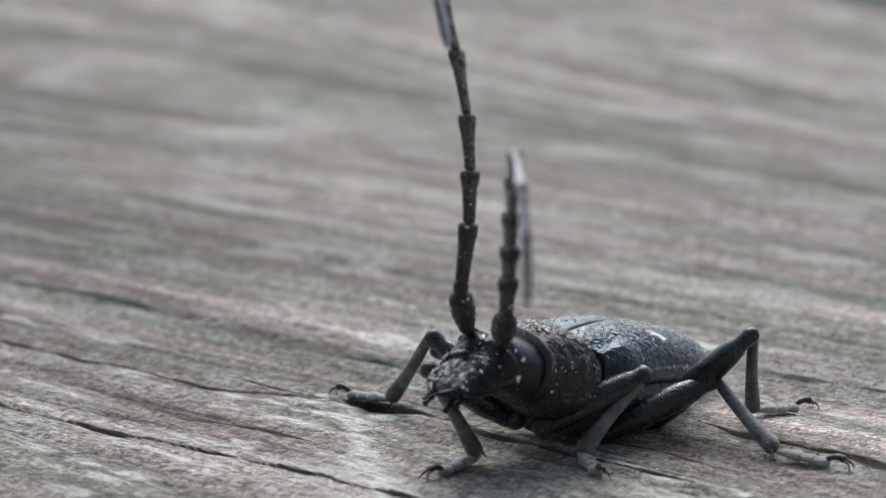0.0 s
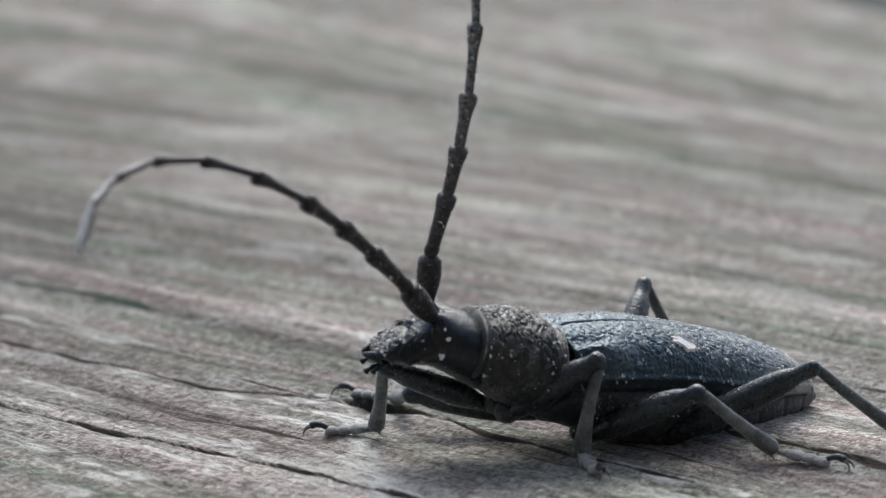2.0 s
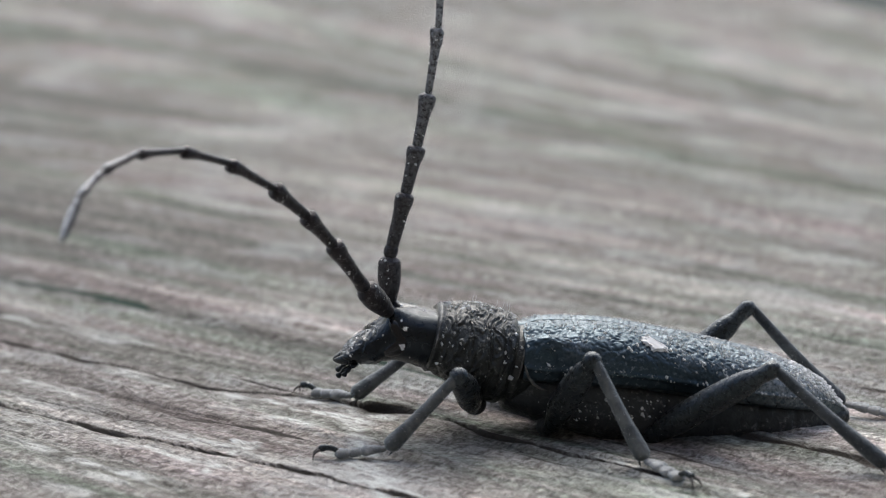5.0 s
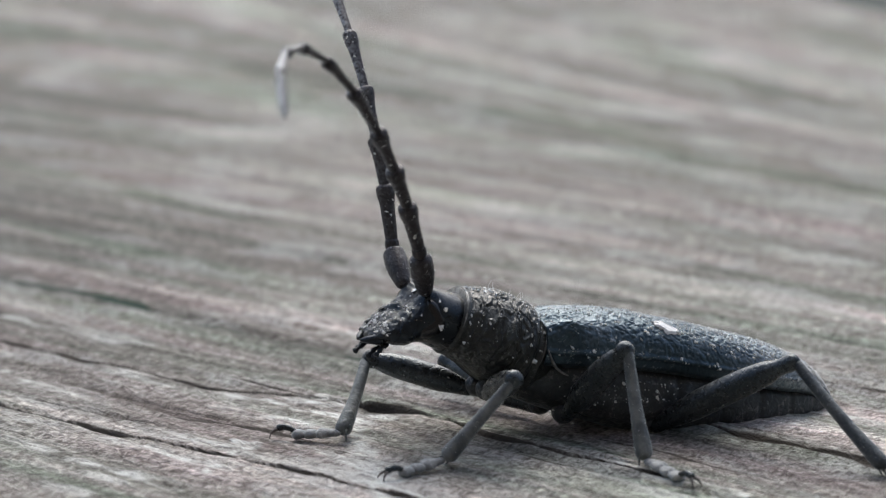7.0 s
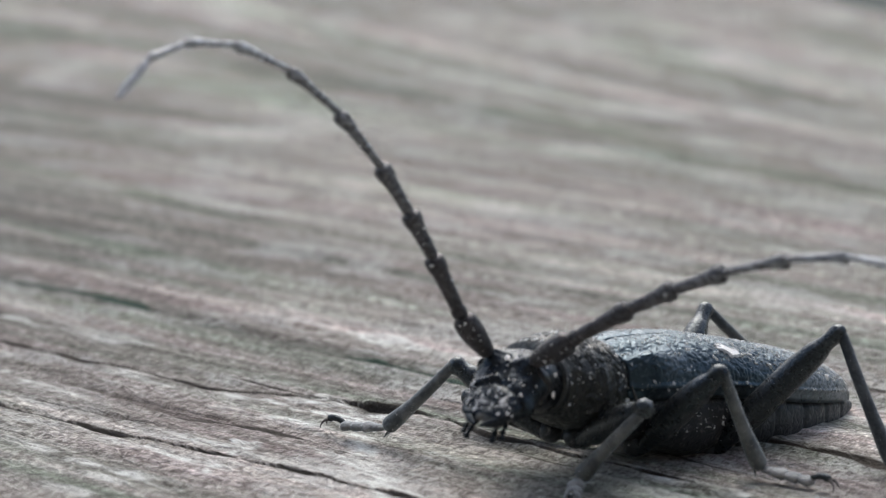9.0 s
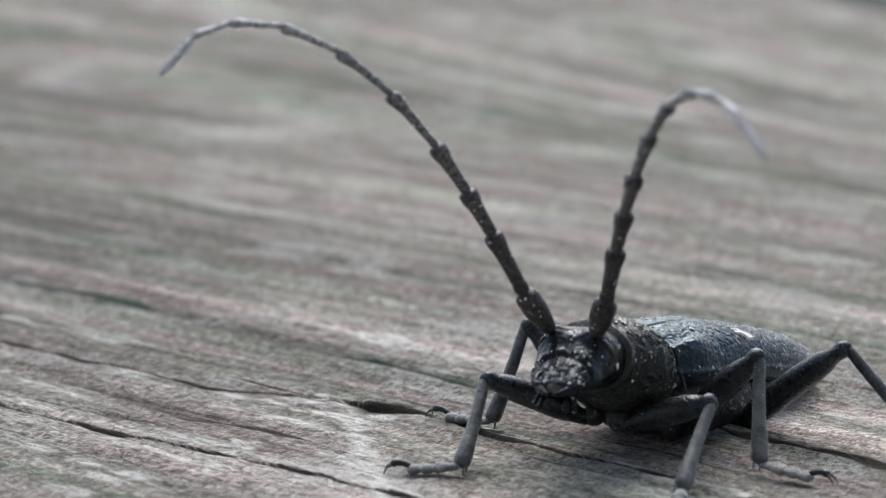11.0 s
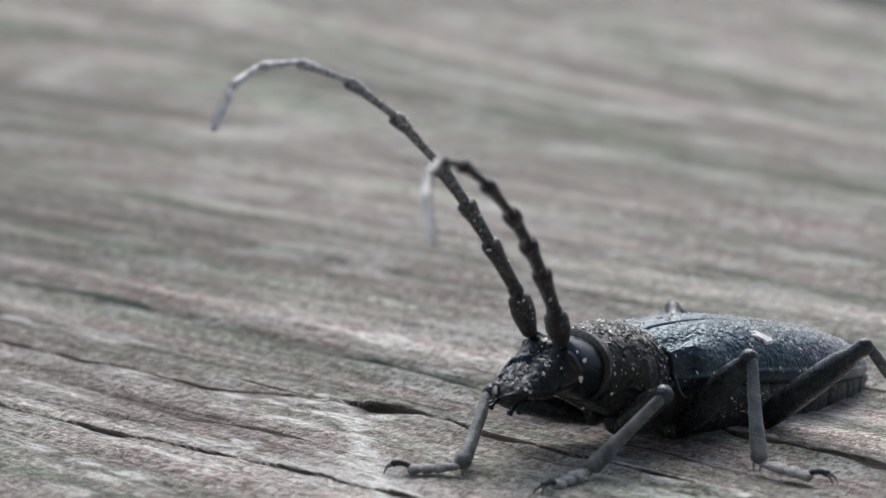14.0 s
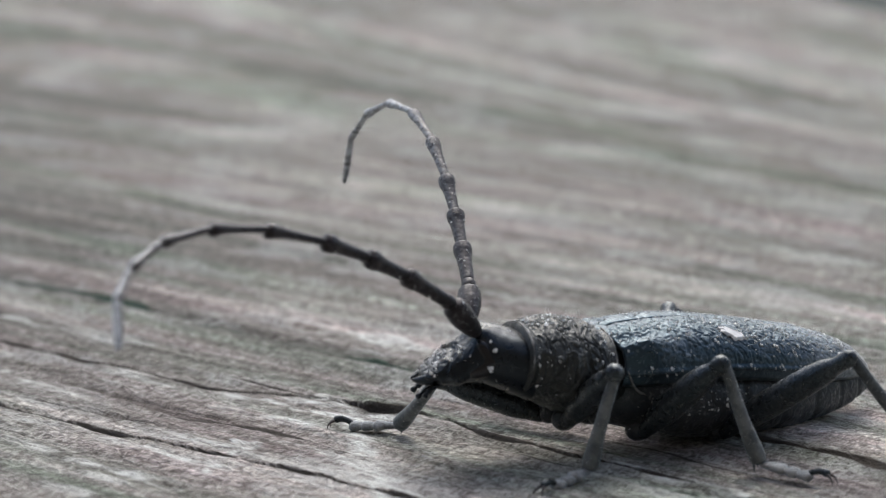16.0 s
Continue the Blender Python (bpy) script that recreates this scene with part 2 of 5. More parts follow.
# cracks: (half width, depth, run of places along and across the grain, how mossy), millimetres
CRACKS = [
    (0.16, 0.80, [(-26.8, -9.95), (-21.5, -9.72), (-18.2, -9.71), (-13.9, -9.73), (-11.0, -9.27), (-6.9, -8.98), (-1.8, -8.48), (3.6, -8.14), (7.4, -7.92)], 0.1),
    (0.19, 0.60, [(-37.9, -1.36), (-32.0, -1.16), (-25.0, -1.04), (-15.7, -0.60), (-11.7, 0.78), (-8.1, 2.10)], 0.1),
    (1.00, 3.20, [(-8.5, 2.15), (-7.0, 2.36), (-5.3, 2.48), (-2.9, 2.44)], 0.12),
    (0.24, 0.80, [(-3.1, 2.99), (0.6, 2.10), (6.0, 1.97), (14.0, 2.10)], 0.1),
    (0.33, 0.40, [(-48.5, 9.54), (-44.1, 9.59), (-37.8, 10.14), (-31.4, 9.63), (-29.8, 9.69)], 1.0),
    (0.18, 0.30, [(-27.1, 8.97), (-22.7, 8.76)], 1.0),
    (0.22, 0.40, [(-15.7, 9.06), (-12.0, 8.93), (-7.8, 8.75), (-4.2, 8.73)], 1.0),
    (0.25, 0.40, [(6.2, 10.80), (10.0, 10.26), (18.4, 10.34), (22.2, 10.62)], 0.1),
    (0.20, 0.30, [(-16.9, 1.87), (-10.3, 1.93), (-7.1, 1.83)], 0.1),
    (0.20, 0.30, [(3.8, 21.96), (11.3, 22.20), (15.5, 22.46)], 0.1),
    (0.14, 0.25, [(-18.4, -4.81), (-12.8, -4.97), (-6.1, -4.02), (-3.1, -4.02)], 0.1),
    (0.14, 0.25, [(3.6, 0.58), (10.5, 0.42)], 0.1),
    (0.14, 0.25, [(4.9, 5.57), (10.7, 5.45), (16.4, 5.52)], 0.1),
]

# pale scuffs that cross the grain: (half width, run of places along and across the grain), millimetres
SCUFFS = [
    (0.55, [(-6.9, 0.5), (-3.9, -1.8), (-1.6, -4.0), (1.5, -6.8), (4.0, -8.7)]),
    (0.30, [(-4.7, -11.4), (-5.9, -8.8), (-6.4, -6.4)]),
    (0.28, [(-8.9, -10.0), (-6.6, -10.1), (-4.3, -10.3)]),
    (0.22, [(-3.3, -5.4), (-1.6, -5.5), (1.0, -6.4)]),
    (0.25, [(-11.8, -0.3), (-9.5, -0.6), (-6.9, -0.0)]),
]

# broad green-grey algae stains and bleached patches: (half width, run of places along and across the grain), millimetres
STAINS = [
    (3.7, [(-65.5, 84.4), (-54.4, 83.2), (-41.3, 76.7), (-31.5, 74.5), (-22.5, 72.4), (-18.1, 71.6)]),
    (3.6, [(-75.8, 122.6), (-59.5, 114.1), (-45.3, 108.9)]),
    (3.4, [(-79.4, 156.1), (-60.5, 142.0)]),
    (3.5, [(-94.1, 136.0), (-80.3, 129.8)]),
    (4.3, [(-104.0, 86.4), (-88.3, 83.9)]),
    (3.5, [(-157.5, 99.5), (-136.1, 89.2)]),
    (0.8, [(-62.5, 36.1), (-47.6, 33.3)]),
    (1.2, [(-80.5, 37.2), (-70.4, 37.3)]),
]
BLEACHED = [
    (1.9, [(-112.1, 68.4), (-116.4, 75.6), (-121.6, 82.7)]),
    (3.2, [(-76.1, 57.3), (-74.0, 66.1)]),
    (3.3, [(-95.8, 132.4), (-89.6, 129.6)]),
    (4.0, [(-75.0, 127.5), (-68.2, 128.0)]),
    (2.4, [(-60.8, 94.1), (-54.0, 93.5)]),
    (2.3, [(-49.0, 71.9), (-42.6, 73.4)]),
    (1.5, [(-22.5, 65.5), (-17.5, 65.2)]),
    (1.3, [(-60.2, 40.3), (-52.7, 41.2)]),
]


def along_run(uu, vv, run):
    """Distance of every place from a run of places."""
    least = np.full_like(uu, 1e6)
    for (au, av), (bu, bv) in zip(run, run[1:]):
        share = np.clip(((uu - au) * (bu - au) + (vv - av) * (bv - av)) / ((bu - au) ** 2 + (bv - av) ** 2), 0, 1)
        least = np.minimum(least, np.hypot(uu - au - share * (bu - au), vv - av - share * (bv - av)))
    return least


def board():
    lo_v, hi_v = -90.0, 186.9
    v = np.concatenate([np.arange(lo_v, -24, 1.2), np.arange(-24, 30, 0.085), np.arange(30, 90, 0.3), np.arange(90, hi_v - 0.5, 1.0), [hi_v]])
    u = np.concatenate([np.arange(-600, -180, 8.0), np.arange(-180, -70, 1.1), np.arange(-70, -45, 0.35), np.arange(-45, 36, 0.2), np.arange(36, 104, 4.0)])
    uu, vv = np.meshgrid(u, v, indexing="ij")
    end = np.clip(186.67 -0.7738 * (uu +96.18), 96, 420)
    vv = np.where(vv > 90, 90 + (vv - 90) * (end - 90) / (hi_v - 90), vv)
    # the grain bends away from the board's length towards its far end
    bend = np.clip((vv - 55 + 0.35 * (uu + 60)) / 50 * 0.42, 0, 0.45)
    swing = np.zeros_like(uu)
    swing[1:] = np.cumsum(0.5 * (bend[1:] + bend[:-1]) * np.diff(uu, axis=0), axis=0)
    swing -= swing[np.searchsorted(u, -70.0)]
    lay = vv + swing
    wav = lay + 0.5 * value_noise(uu / 17, lay / 9, 1) + 1.4 * value_noise(uu / 60, lay / 30, 2)
    z = 0.16 * value_noise(uu / 70, wav / 2.6, 3) + 0.07 * value_noise(uu / 22, wav / 0.8, 4) + 0.045 * value_noise(uu / 7, wav / 0.36, 5)
    slit = np.abs(value_noise(uu / 45, wav / 1.7, 6))
    slit = np.clip(1 - slit / 0.035, 0, 1) * np.clip(value_noise(uu / 16, wav / 3, 7) * 2.5, 0, 1)
    groove = 0.55 * slit
    z -= 0.22 * slit
    moss = np.clip((vv - 15) / 20, 0, 1) + 0 * uu
    z += 0.05 * value_noise(uu / 1.3, wav / 0.45, 11)
    for half, depth, run, green in CRACKS:
        cu, cv = [p[0] for p in run], [p[1] for p in run]
        line = np.interp(uu, cu, cv) + 0.30 * value_noise(uu / 3.1, vv * 0 + depth * 57, 12) + 0.12 * value_noise(uu / 1.3, vv * 0 + half * 9, 8)
        ends = np.clip(np.minimum(uu - cu[0], cu[-1] - uu) / min(3.0, (cu[-1] - cu[0]) / 2.2), 0, 1)
        open_ = half * ends * np.maximum(0.40, 0.80 + 0.75 * value_noise(uu / 2.2, vv * 0 + half * 31, 10) + 0.30 * value_noise(uu / 1.6, vv * 0 + half * 17, 13))
        off = np.abs(vv - line) / np.maximum(open_, 1e-3)
        dip = np.clip((1.15 - off) * 1.3, 0, 1) * (ends > 0)
        # the dark colour reaches past the opening, painting shade onto the crack walls
        lip = np.clip((1.7 - off) * 2.0, 0, 1) * (ends > 0)
        z = np.where(dip > 0, np.minimum(z, z * (1 - 0.6 * dip) - 0.38 * depth * dip), z)
        groove = np.maximum(groove, lip)
        moss = np.where(lip > 0, green, moss)
    z = np.minimum(z, 0.22)
    lichen = 0.7 * np.clip(value_noise(uu / 7, wav / 0.8, 21) * 2.2 - 1.2, 0, 1) * np.clip(value_noise(uu / 14, wav / 4, 22) + 0.35, 0, 1)
    for near, off, side in ((0, 1.1, 4.0), (0, -1.2, 3.0), (1, -0.8, 3.0), (2, -1.3, 5.0), (6, 0.9, 3.0)):
        run = CRACKS[near][2]
        line = np.interp(uu, [p[0] for p in run], [p[1] for p in run]) + off + 0.5 * value_noise(uu / 5, vv * 0 + near, 23)
        beside = np.clip(1 - np.abs(vv - line) / 0.75, 0, 1) * (uu > run[0][0]) * (uu < run[-1][0])
        lichen = np.maximum(lichen, beside * np.clip(value_noise(uu / side, vv / 0.7 + near * 5, 24) * 1.8 + 0.25, 0, 1))
    for cu, cv, ru, rv in ((1.9, -7.0, 1.9, 1.3), (-1.6, -4.0, 1.0, 0.8), (-1.9, 24.2, 3.0, 0.7), (-6.4, -0.1, 2.2, 0.5), (-7.0, -6.7, 1.0, 0.4), (-7.5, -15.2, 1.8, 0.5), (-15.0, 12.7, 3.5, 0.8), (-7.3, -10.5, 2.5, 0.4)):
        d = ((uu - cu) / ru) ** 2 + ((vv - cv) / rv) ** 2
        lichen = np.maximum(lichen, np.clip((1 - d) * 1.6, 0, 1) * np.clip(value_noise(uu / 0.8, vv / 0.5, 25) * 0.9 + 1.0, 0, 1))
    for run in ([(-16.6, -13.75), (-11.6, -13.70), (-6.9, -13.72), (-3.5, -13.64)], [(-27.0, -5.26), (-23.3, -5.66), (-19.3, -6.34)], [(-12.9, -2.91), (-7.7, -2.41), (-2.3, -3.31)], [(-10.5, 2.09), (-6.5, 1.20), (-4.1, 1.14)], [(-10.3, -10.25), (-6.9, -10.47), (-4.1, -9.87)], [(-37.0, 2.86), (-31.2, 3.13), (-26.3, 3.84)], [(-18.5, 13.26), (-13.8, 13.77), (-8.7, 13.10)], [(-9.2, -17.83), (-5.9, -17.29)], [(8.4, 2.25), (12.3, 2.27), (16.5, 2.16)], [(6.5, 16.85), (10.5, 17.08), (14.6, 16.71)]):
        line = np.interp(uu, [p[0] for p in run], [p[1] for p in run]) + 0.4 * value_noise(uu / 4, vv * 0 + run[0][1], 26)
        beside = np.clip(1.3 - np.abs(vv - line) / 0.55, 0, 1) * (uu > run[0][0]) * (uu < run[-1][0])
        lichen = np.maximum(lichen, beside * np.clip(value_noise(uu / 1.7, vv / 0.5, 27) * 1.2 + 0.6, 0, 1))
    for wide, run in SCUFFS:
        off = along_run(uu, vv, run) / wide
        lichen = np.maximum(lichen, np.clip(1.5 - off, 0, 1) * np.clip(0.75 + value_noise(uu / 0.9, vv / 0.35, 29), 0, 1))
    stain = np.zeros_like(uu)
    for wide, run in STAINS:
        stain = np.maximum(stain, np.clip(1.5 - along_run(uu, vv, run) / wide + 0.4 * value_noise(uu / 5, lay / 2, 33), 0, 1))
    for wide, run in BLEACHED:
        lichen = np.maximum(lichen, 0.30 * np.clip(1.5 - along_run(uu, vv, run) / wide + 0.4 * value_noise(uu / 4, lay / 1.5, 34), 0, 1))
    lichen *= 1 - np.clip(groove, 0, 1)
    # a darker tone over one side of the board, with an uneven edge
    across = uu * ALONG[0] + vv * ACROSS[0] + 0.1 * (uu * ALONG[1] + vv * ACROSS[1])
    side_tone = np.clip((-6 - across + 6 * value_noise(uu / 20, vv / 9, 31)) / 14, 0, 1)
    rows, cols = uu.shape
    top = np.stack([uu, vv, z], -1).reshape(-1, 3) * MM
    idx = np.arange(rows * cols).reshape(rows, cols)
    faces = np.stack([idx[:-1, :-1], idx[:-1, 1:], idx[1:, 1:], idx[1:, :-1]], -1).reshape(-1, 4)
    rim = np.concatenate([idx[0, :-1], idx[:-1, -1], idx[-1, :0:-1], idx[:0:-1, 0]])
    low = top[rim].copy()
    low[:, 2] = -28 * MM
    k = len(rim)
    base = rows * cols + np.arange(k)
    sides = np.stack([rim, base, np.roll(base, -1), np.roll(rim, -1)], -1)
    data = bpy.data.meshes.new("wooden_board")
    data.from_pydata(np.concatenate([top, low]).tolist(), [], faces[:, ::-1].tolist() + sides.tolist() + [base[::-1].tolist()])
    mark = data.attributes.new("groove", "FLOAT", "POINT")
    mark.data.foreach_set("value", np.concatenate([groove.ravel(), np.zeros(k)]).astype(np.float32))
    tone = data.attributes.new("moss", "FLOAT", "POINT")
    tone.data.foreach_set("value", np.concatenate([np.clip(moss, 0, 1).ravel(), np.zeros(k)]).astype(np.float32))
    field = data.attributes.new("grain", "FLOAT_VECTOR", "POINT")
    run = np.stack([uu, lay, z], -1).reshape(-1, 3) * MM
    field.data.foreach_set("vector", np.concatenate([run, run[rim]]).astype(np.float32).ravel())
    side_attr = data.attributes.new("side_tone", "FLOAT", "POINT")
    side_attr.data.foreach_set("value", np.concatenate([side_tone.ravel(), np.zeros(k)]).astype(np.float32))
    algae = data.attributes.new("stain", "FLOAT", "POINT")
    algae.data.foreach_set("value", np.concatenate([stain.ravel(), np.zeros(k)]).astype(np.float32))
    crust = data.attributes.new("lichen", "FLOAT", "POINT")
    crust.data.foreach_set("value", np.concatenate([np.clip(lichen, 0, 1).ravel(), np.zeros(k)]).astype(np.float32))
    data.polygons.foreach_set("use_smooth", [True] * len(faces) + [False] * (len(data.polygons) - len(faces)))
    data.materials.append(WOOD)
    data.validate()
    ob = new("wooden_board", data)
    ob.matrix_world = Matrix(((ALONG[0], ACROSS[0], 0, 0), (ALONG[1], ACROSS[1], 0, 0), (0, 0, 1, 0), (0, 0, 0, 1)))
    return tagged(ob, "grey weathered wooden board with cracks and raised grain", "board", kind="structure")


board()
lawn_mesh = bmesh.new()
bmesh.ops.create_grid(lawn_mesh, x_segments=40, y_segments=40, size=300000)
lawn = part("ground", lawn_mesh, GRASS, None, "dark shaded grass under the wooden board")
lawn.location = (0, 0, -0.0285)
tagged(lawn, category="ground", kind="structure")

# unseen wall added behind the camera to keep sky light off the beetle
wall_mesh = bmesh.new()
bmesh.ops.create_cube(wall_mesh, size=1000, matrix=Matrix.Diagonal((7.0, 0.12, 2.5, 1)))
wall = part("sky_block_wall", wall_mesh, BLOCKER, None, "plain dark unseen wall added behind the camera to block sky light", smooth=False)
wall.location = (0, -1.35, 1.2215)
tagged(wall, category="wall", kind="structure")

# ---- the beetle (millimetres; x forward, y to its left) ----
beetle = tagged(new("beetle"), "black longhorn beetle dusted with pale crumbs, walking on the board", "beetle")
PIVOT, NECK = Vector((0.3, 0, 0.3)), Vector((4.3, 0, -0.1))
COXA = {"front": (1.57, 0.85, -2.38), "middle": (-1.33, 1.78, -2.44), "hind": (-5.79, 2.13, -2.72)}
LIMB = {"front": (5.69, 4.98), "middle": (6.63, 5.26), "hind": (8.72, 6.79)}
ANTENNA_BASE = (2.35, 1.08, 1.44)

SEGMENTS = (2.5, 0.5, 2.75, 2.4, 2.6, 3.2, 3.15, 3.0, 2.6, 2.1, 2.55)


def oval(x, half, top, bottom, sides, power=0.9, y0=0.0):
    """A ring across x; flattened a little above and below."""
    mid, ring = (top + bottom) / 2, []
    for i in range(sides):
        w = 2 * math.pi * i / sides
        c, s = math.cos(w), math.sin(w)
        ring.append(Vector((x, y0 + half * math.copysign(abs(s) ** power, s), mid + (top - bottom) / 2 * math.copysign(abs(c) ** power, c))))
    return ring


def shell_point(x, a, side):
    """A point of a wing case: a is 0 at the seam and 90 at its edge."""
    w = float(curve_through([-16.3, -15.9, -15.2, -13.6, -11, -6, -1.6, -0.6, 0.2], [0.45, 0.85, 1.4, 2.25, 2.8, 3.12, 3.12, 2.95, 2.55], x))
    h = float(curve_through([-16.3, -15.7, -14.5, -13.2, -11.9, -9, -6.3, -3.4, -0.7, 0.2], [0.08, 0.35, 0.95, 1.35, 1.65, 1.87, 1.97, 2.15, 2.03, 1.70], x))
    e = float(curve_through([-16.3, -15, -12, -9.6, -7.2, -4.5, 0.2], [-0.85, -0.2, 0.1, 0.32, 0.6, 0.78, 0.78], x))
    r = radians(min(a, 90))
    boxy = min(max((x + 15) / 11, 0), 1)
    y, z = w * math.sin(r) ** (0.92 - 0.14 * boxy), e + h * math.cos(r) ** (0.85 - 0.10 * boxy)
    if a > 90:
        y, z = w * (1 - 0.06 * (a - 90) / 20), e - 0.42 * (a - 90) / 20
    hump = math.exp(-((x + 0.9) / 1.1) ** 2 - ((a - 62) / 18) ** 2)
    z += 0.38 * hump - 0.16 * math.exp(-((x + 0.6) / 1.0) ** 2 - ((a - 38) / 12) ** 2)
    y += 0.12 * hump
    seam = math.exp(-(a / 3.0) ** 2)
    return Vector((x, side * max(y, 0.02), z - 0.10 * seam))


def wing_case(side):
    bm = bmesh.new()
    xs = [0.2 - 16.5 * (k / 250) for k in range(251)]
    angles = [0.6, 2, 4, 7] + [7 + 1.28 * k for k in range(1, 64)] + [89, 90, 92, 95, 100, 105, 110]
    outer, inner = [], []
    for x in xs:
        row = []
        for a in angles:
            p = shell_point(x, a, side)
            if 2 < a <= 90:
                q = p * 1.9 + Vector((side * 7.0, 0, 0))
                n1 = noise.noise(q) * 0.5 + noise.noise(q * 2.1) * 0.35
                q2 = Vector((p.x * 4.4, p.y * 3.0, p.z * 3.0)) + 0.8 * Vector((noise.noise(p * 1.9), noise.noise(p * 1.9 + Vector((9, 0, 0))), 0))
                n2 = min(abs(noise.noise(q2)) * 4.0, 1.0) - 0.5
                n3 = noise.noise(p * 7.5)
                crease = -0.04 * math.exp(-((a - 66) / 3.0) ** 2) * min(max((x + 5) / 3, 0), 1)
                rim = 0.10 * math.exp(-((a - 88.5) / 1.4) ** 2)
                p = p + Vector((0, side * math.sin(radians(a)), math.cos(radians(a)))) * (0.04 * n1 + 0.075 * n2 * (1.0 - 0.45 * min(max((a - 62) / 20, 0), 1)) + 0.015 * n3 + crease + rim)
            row.append(p)
        outer.append(row)
    rows = [[bm.verts.new(p) for p in row] for row in outer]
    under = [[bm.verts.new((p.x * 0.992 - 0.05, p.y * 0.93 if j > 3 else p.y, p.z - 0.2)) for j, p in enumerate(row)] for row in outer]
    for a, b in zip(rows, rows[1:]):
        for i in range(len(angles) - 1):
            bm.faces.new((a[i], a[i + 1], b[i + 1], b[i]))
    for a, b in zip(under, under[1:]):
        for i in range(len(angles) - 1):
            bm.faces.new((a[i], b[i], b[i + 1], a[i + 1]))
    for j in (0, len(angles) - 1):
        for k in range(len(xs) - 1):
            bm.faces.new((rows[k][j], rows[k + 1][j], under[k + 1][j], under[k][j]))
    for k in (0, len(xs) - 1):
        for i in range(len(angles) - 1):
            bm.faces.new((rows[k][i], rows[k][i + 1], under[k][i + 1], under[k][i]))
    return bm


def shell_spots(side, count, seed, x0=-15.9, x1=0.1):
    rng, out = random.Random(seed), []
    while len(out) < count:
        x = x0 + (x1 - x0) * rng.random()
        a = 3 + 84 * rng.random()
        if rng.random() > 0.22 + 0.78 * (abs(x) / 16) ** 1.6 or rng.random() < (a - 28) / 50:
            continue
        p = shell_point(x, a, side) + Vector((0, side * math.sin(radians(a)), math.cos(radians(a)))) * 0.06
        if rng.random() < 0.75 and noise.noise(p * 1.1) < 0.06:
            continue
        out.append((p, (0.0, side * math.sin(radians(a)), math.cos(radians(a)))))
    return out


def rim_spots(side, seed):
    rng = random.Random(seed)
    return [(shell_point(x, a, side) + Vector((0, side * 0.08, 0)), (0, side, 0.4)) for x, a in [(rng.uniform(-15.6, -0.3), rng.gauss(88, 1.5)) for k in range(150)] + [(-16.2 + abs(rng.gauss(0, 1.2)), rng.uniform(2, 70)) for k in range(520)]]


for flank, seed in ((1, 11), (-1, 12)):
    shell = wing_case(flank)
    powder = [min(max((-v.co.x - 8.5) / 6.5, 0), 1) ** 1.3 * min(max((v.co.z + 1.0) / 1.6, 0), 1) * (0.75 + 0.5 * noise.noise(v.co * 0.9))
              + 0.14 * max(noise.noise(v.co * 0.7) + 0.1, 0) * min(max((v.co.z - 0.6) / 1.2, 0), 1) for v in shell.verts]
    case = part("wing_case", shell, ELYTRA, beetle, "black leathery wing case with pale dust")
    case.data.attributes.new("frost", "FLOAT", "POINT").data.foreach_set("value", [min(max(v, 0), 1) for v in powder])
    tagged(part("dust", flecks(shell_spots(flank, 1700, seed) + rim_spots(flank, seed), seed, 0.014, 0.105), DUST, case, "scattered white crumbs", smooth=False), kind="stuff")
    rng = random.Random(seed + 7)
    crust = [(-12.6 - 3.5 * rng.random() ** 0.6, abs(rng.gauss(0, 20)) + 1) for k in range(260)]
    tagged(part("crust", flecks([(shell_point(x, a, flank) + Vector((0, 0, 0.05)), (0, flank * math.sin(radians(a)), math.cos(radians(a)))) for x, a in crust], seed + 8, 0.03, 0.17), FLAKE, case, "white crumbly crust on the tip", smooth=False), kind="stuff")
    if flank == 1:
        flake_mesh = bmesh.new()
        rng = random.Random(5)
        c, n = shell_point(-6.18, 43, 1), Vector((0, 0.66, 0.75))
        for lift in (0.03, 0.13):
            ring = []
            for k in range(28):
                w = 2 * math.pi * k / 28
                q = (1 + 0.55 * noise.noise(Vector((2.2 * math.cos(w), 2.2 * math.sin(w), 3.0 + lift)))) * (1 if lift < 0.1 else 0.75)
                along, over = 0.66 * q * math.cos(w), 0.46 * q * math.sin(w) * (1.25 + 0.6 * math.cos(w))
                a = 43 + over / 2.9 * 57.3 - along * 9
                ring.append(flake_mesh.verts.new(shell_point(-6.18 + along, a, 1) + n * (lift + 0.03 * rng.random())))
            flake_mesh.faces.new(ring)
            if lift < 0.1:
                low = ring
        for k in range(28):
            flake_mesh.faces.new((low[k], low[(k + 1) % 28], ring[(k + 1) % 28], ring[k]))
        part("white_flake", flake_mesh, FLAKE, case, "bright white flake stuck to the wing case", smooth=False)


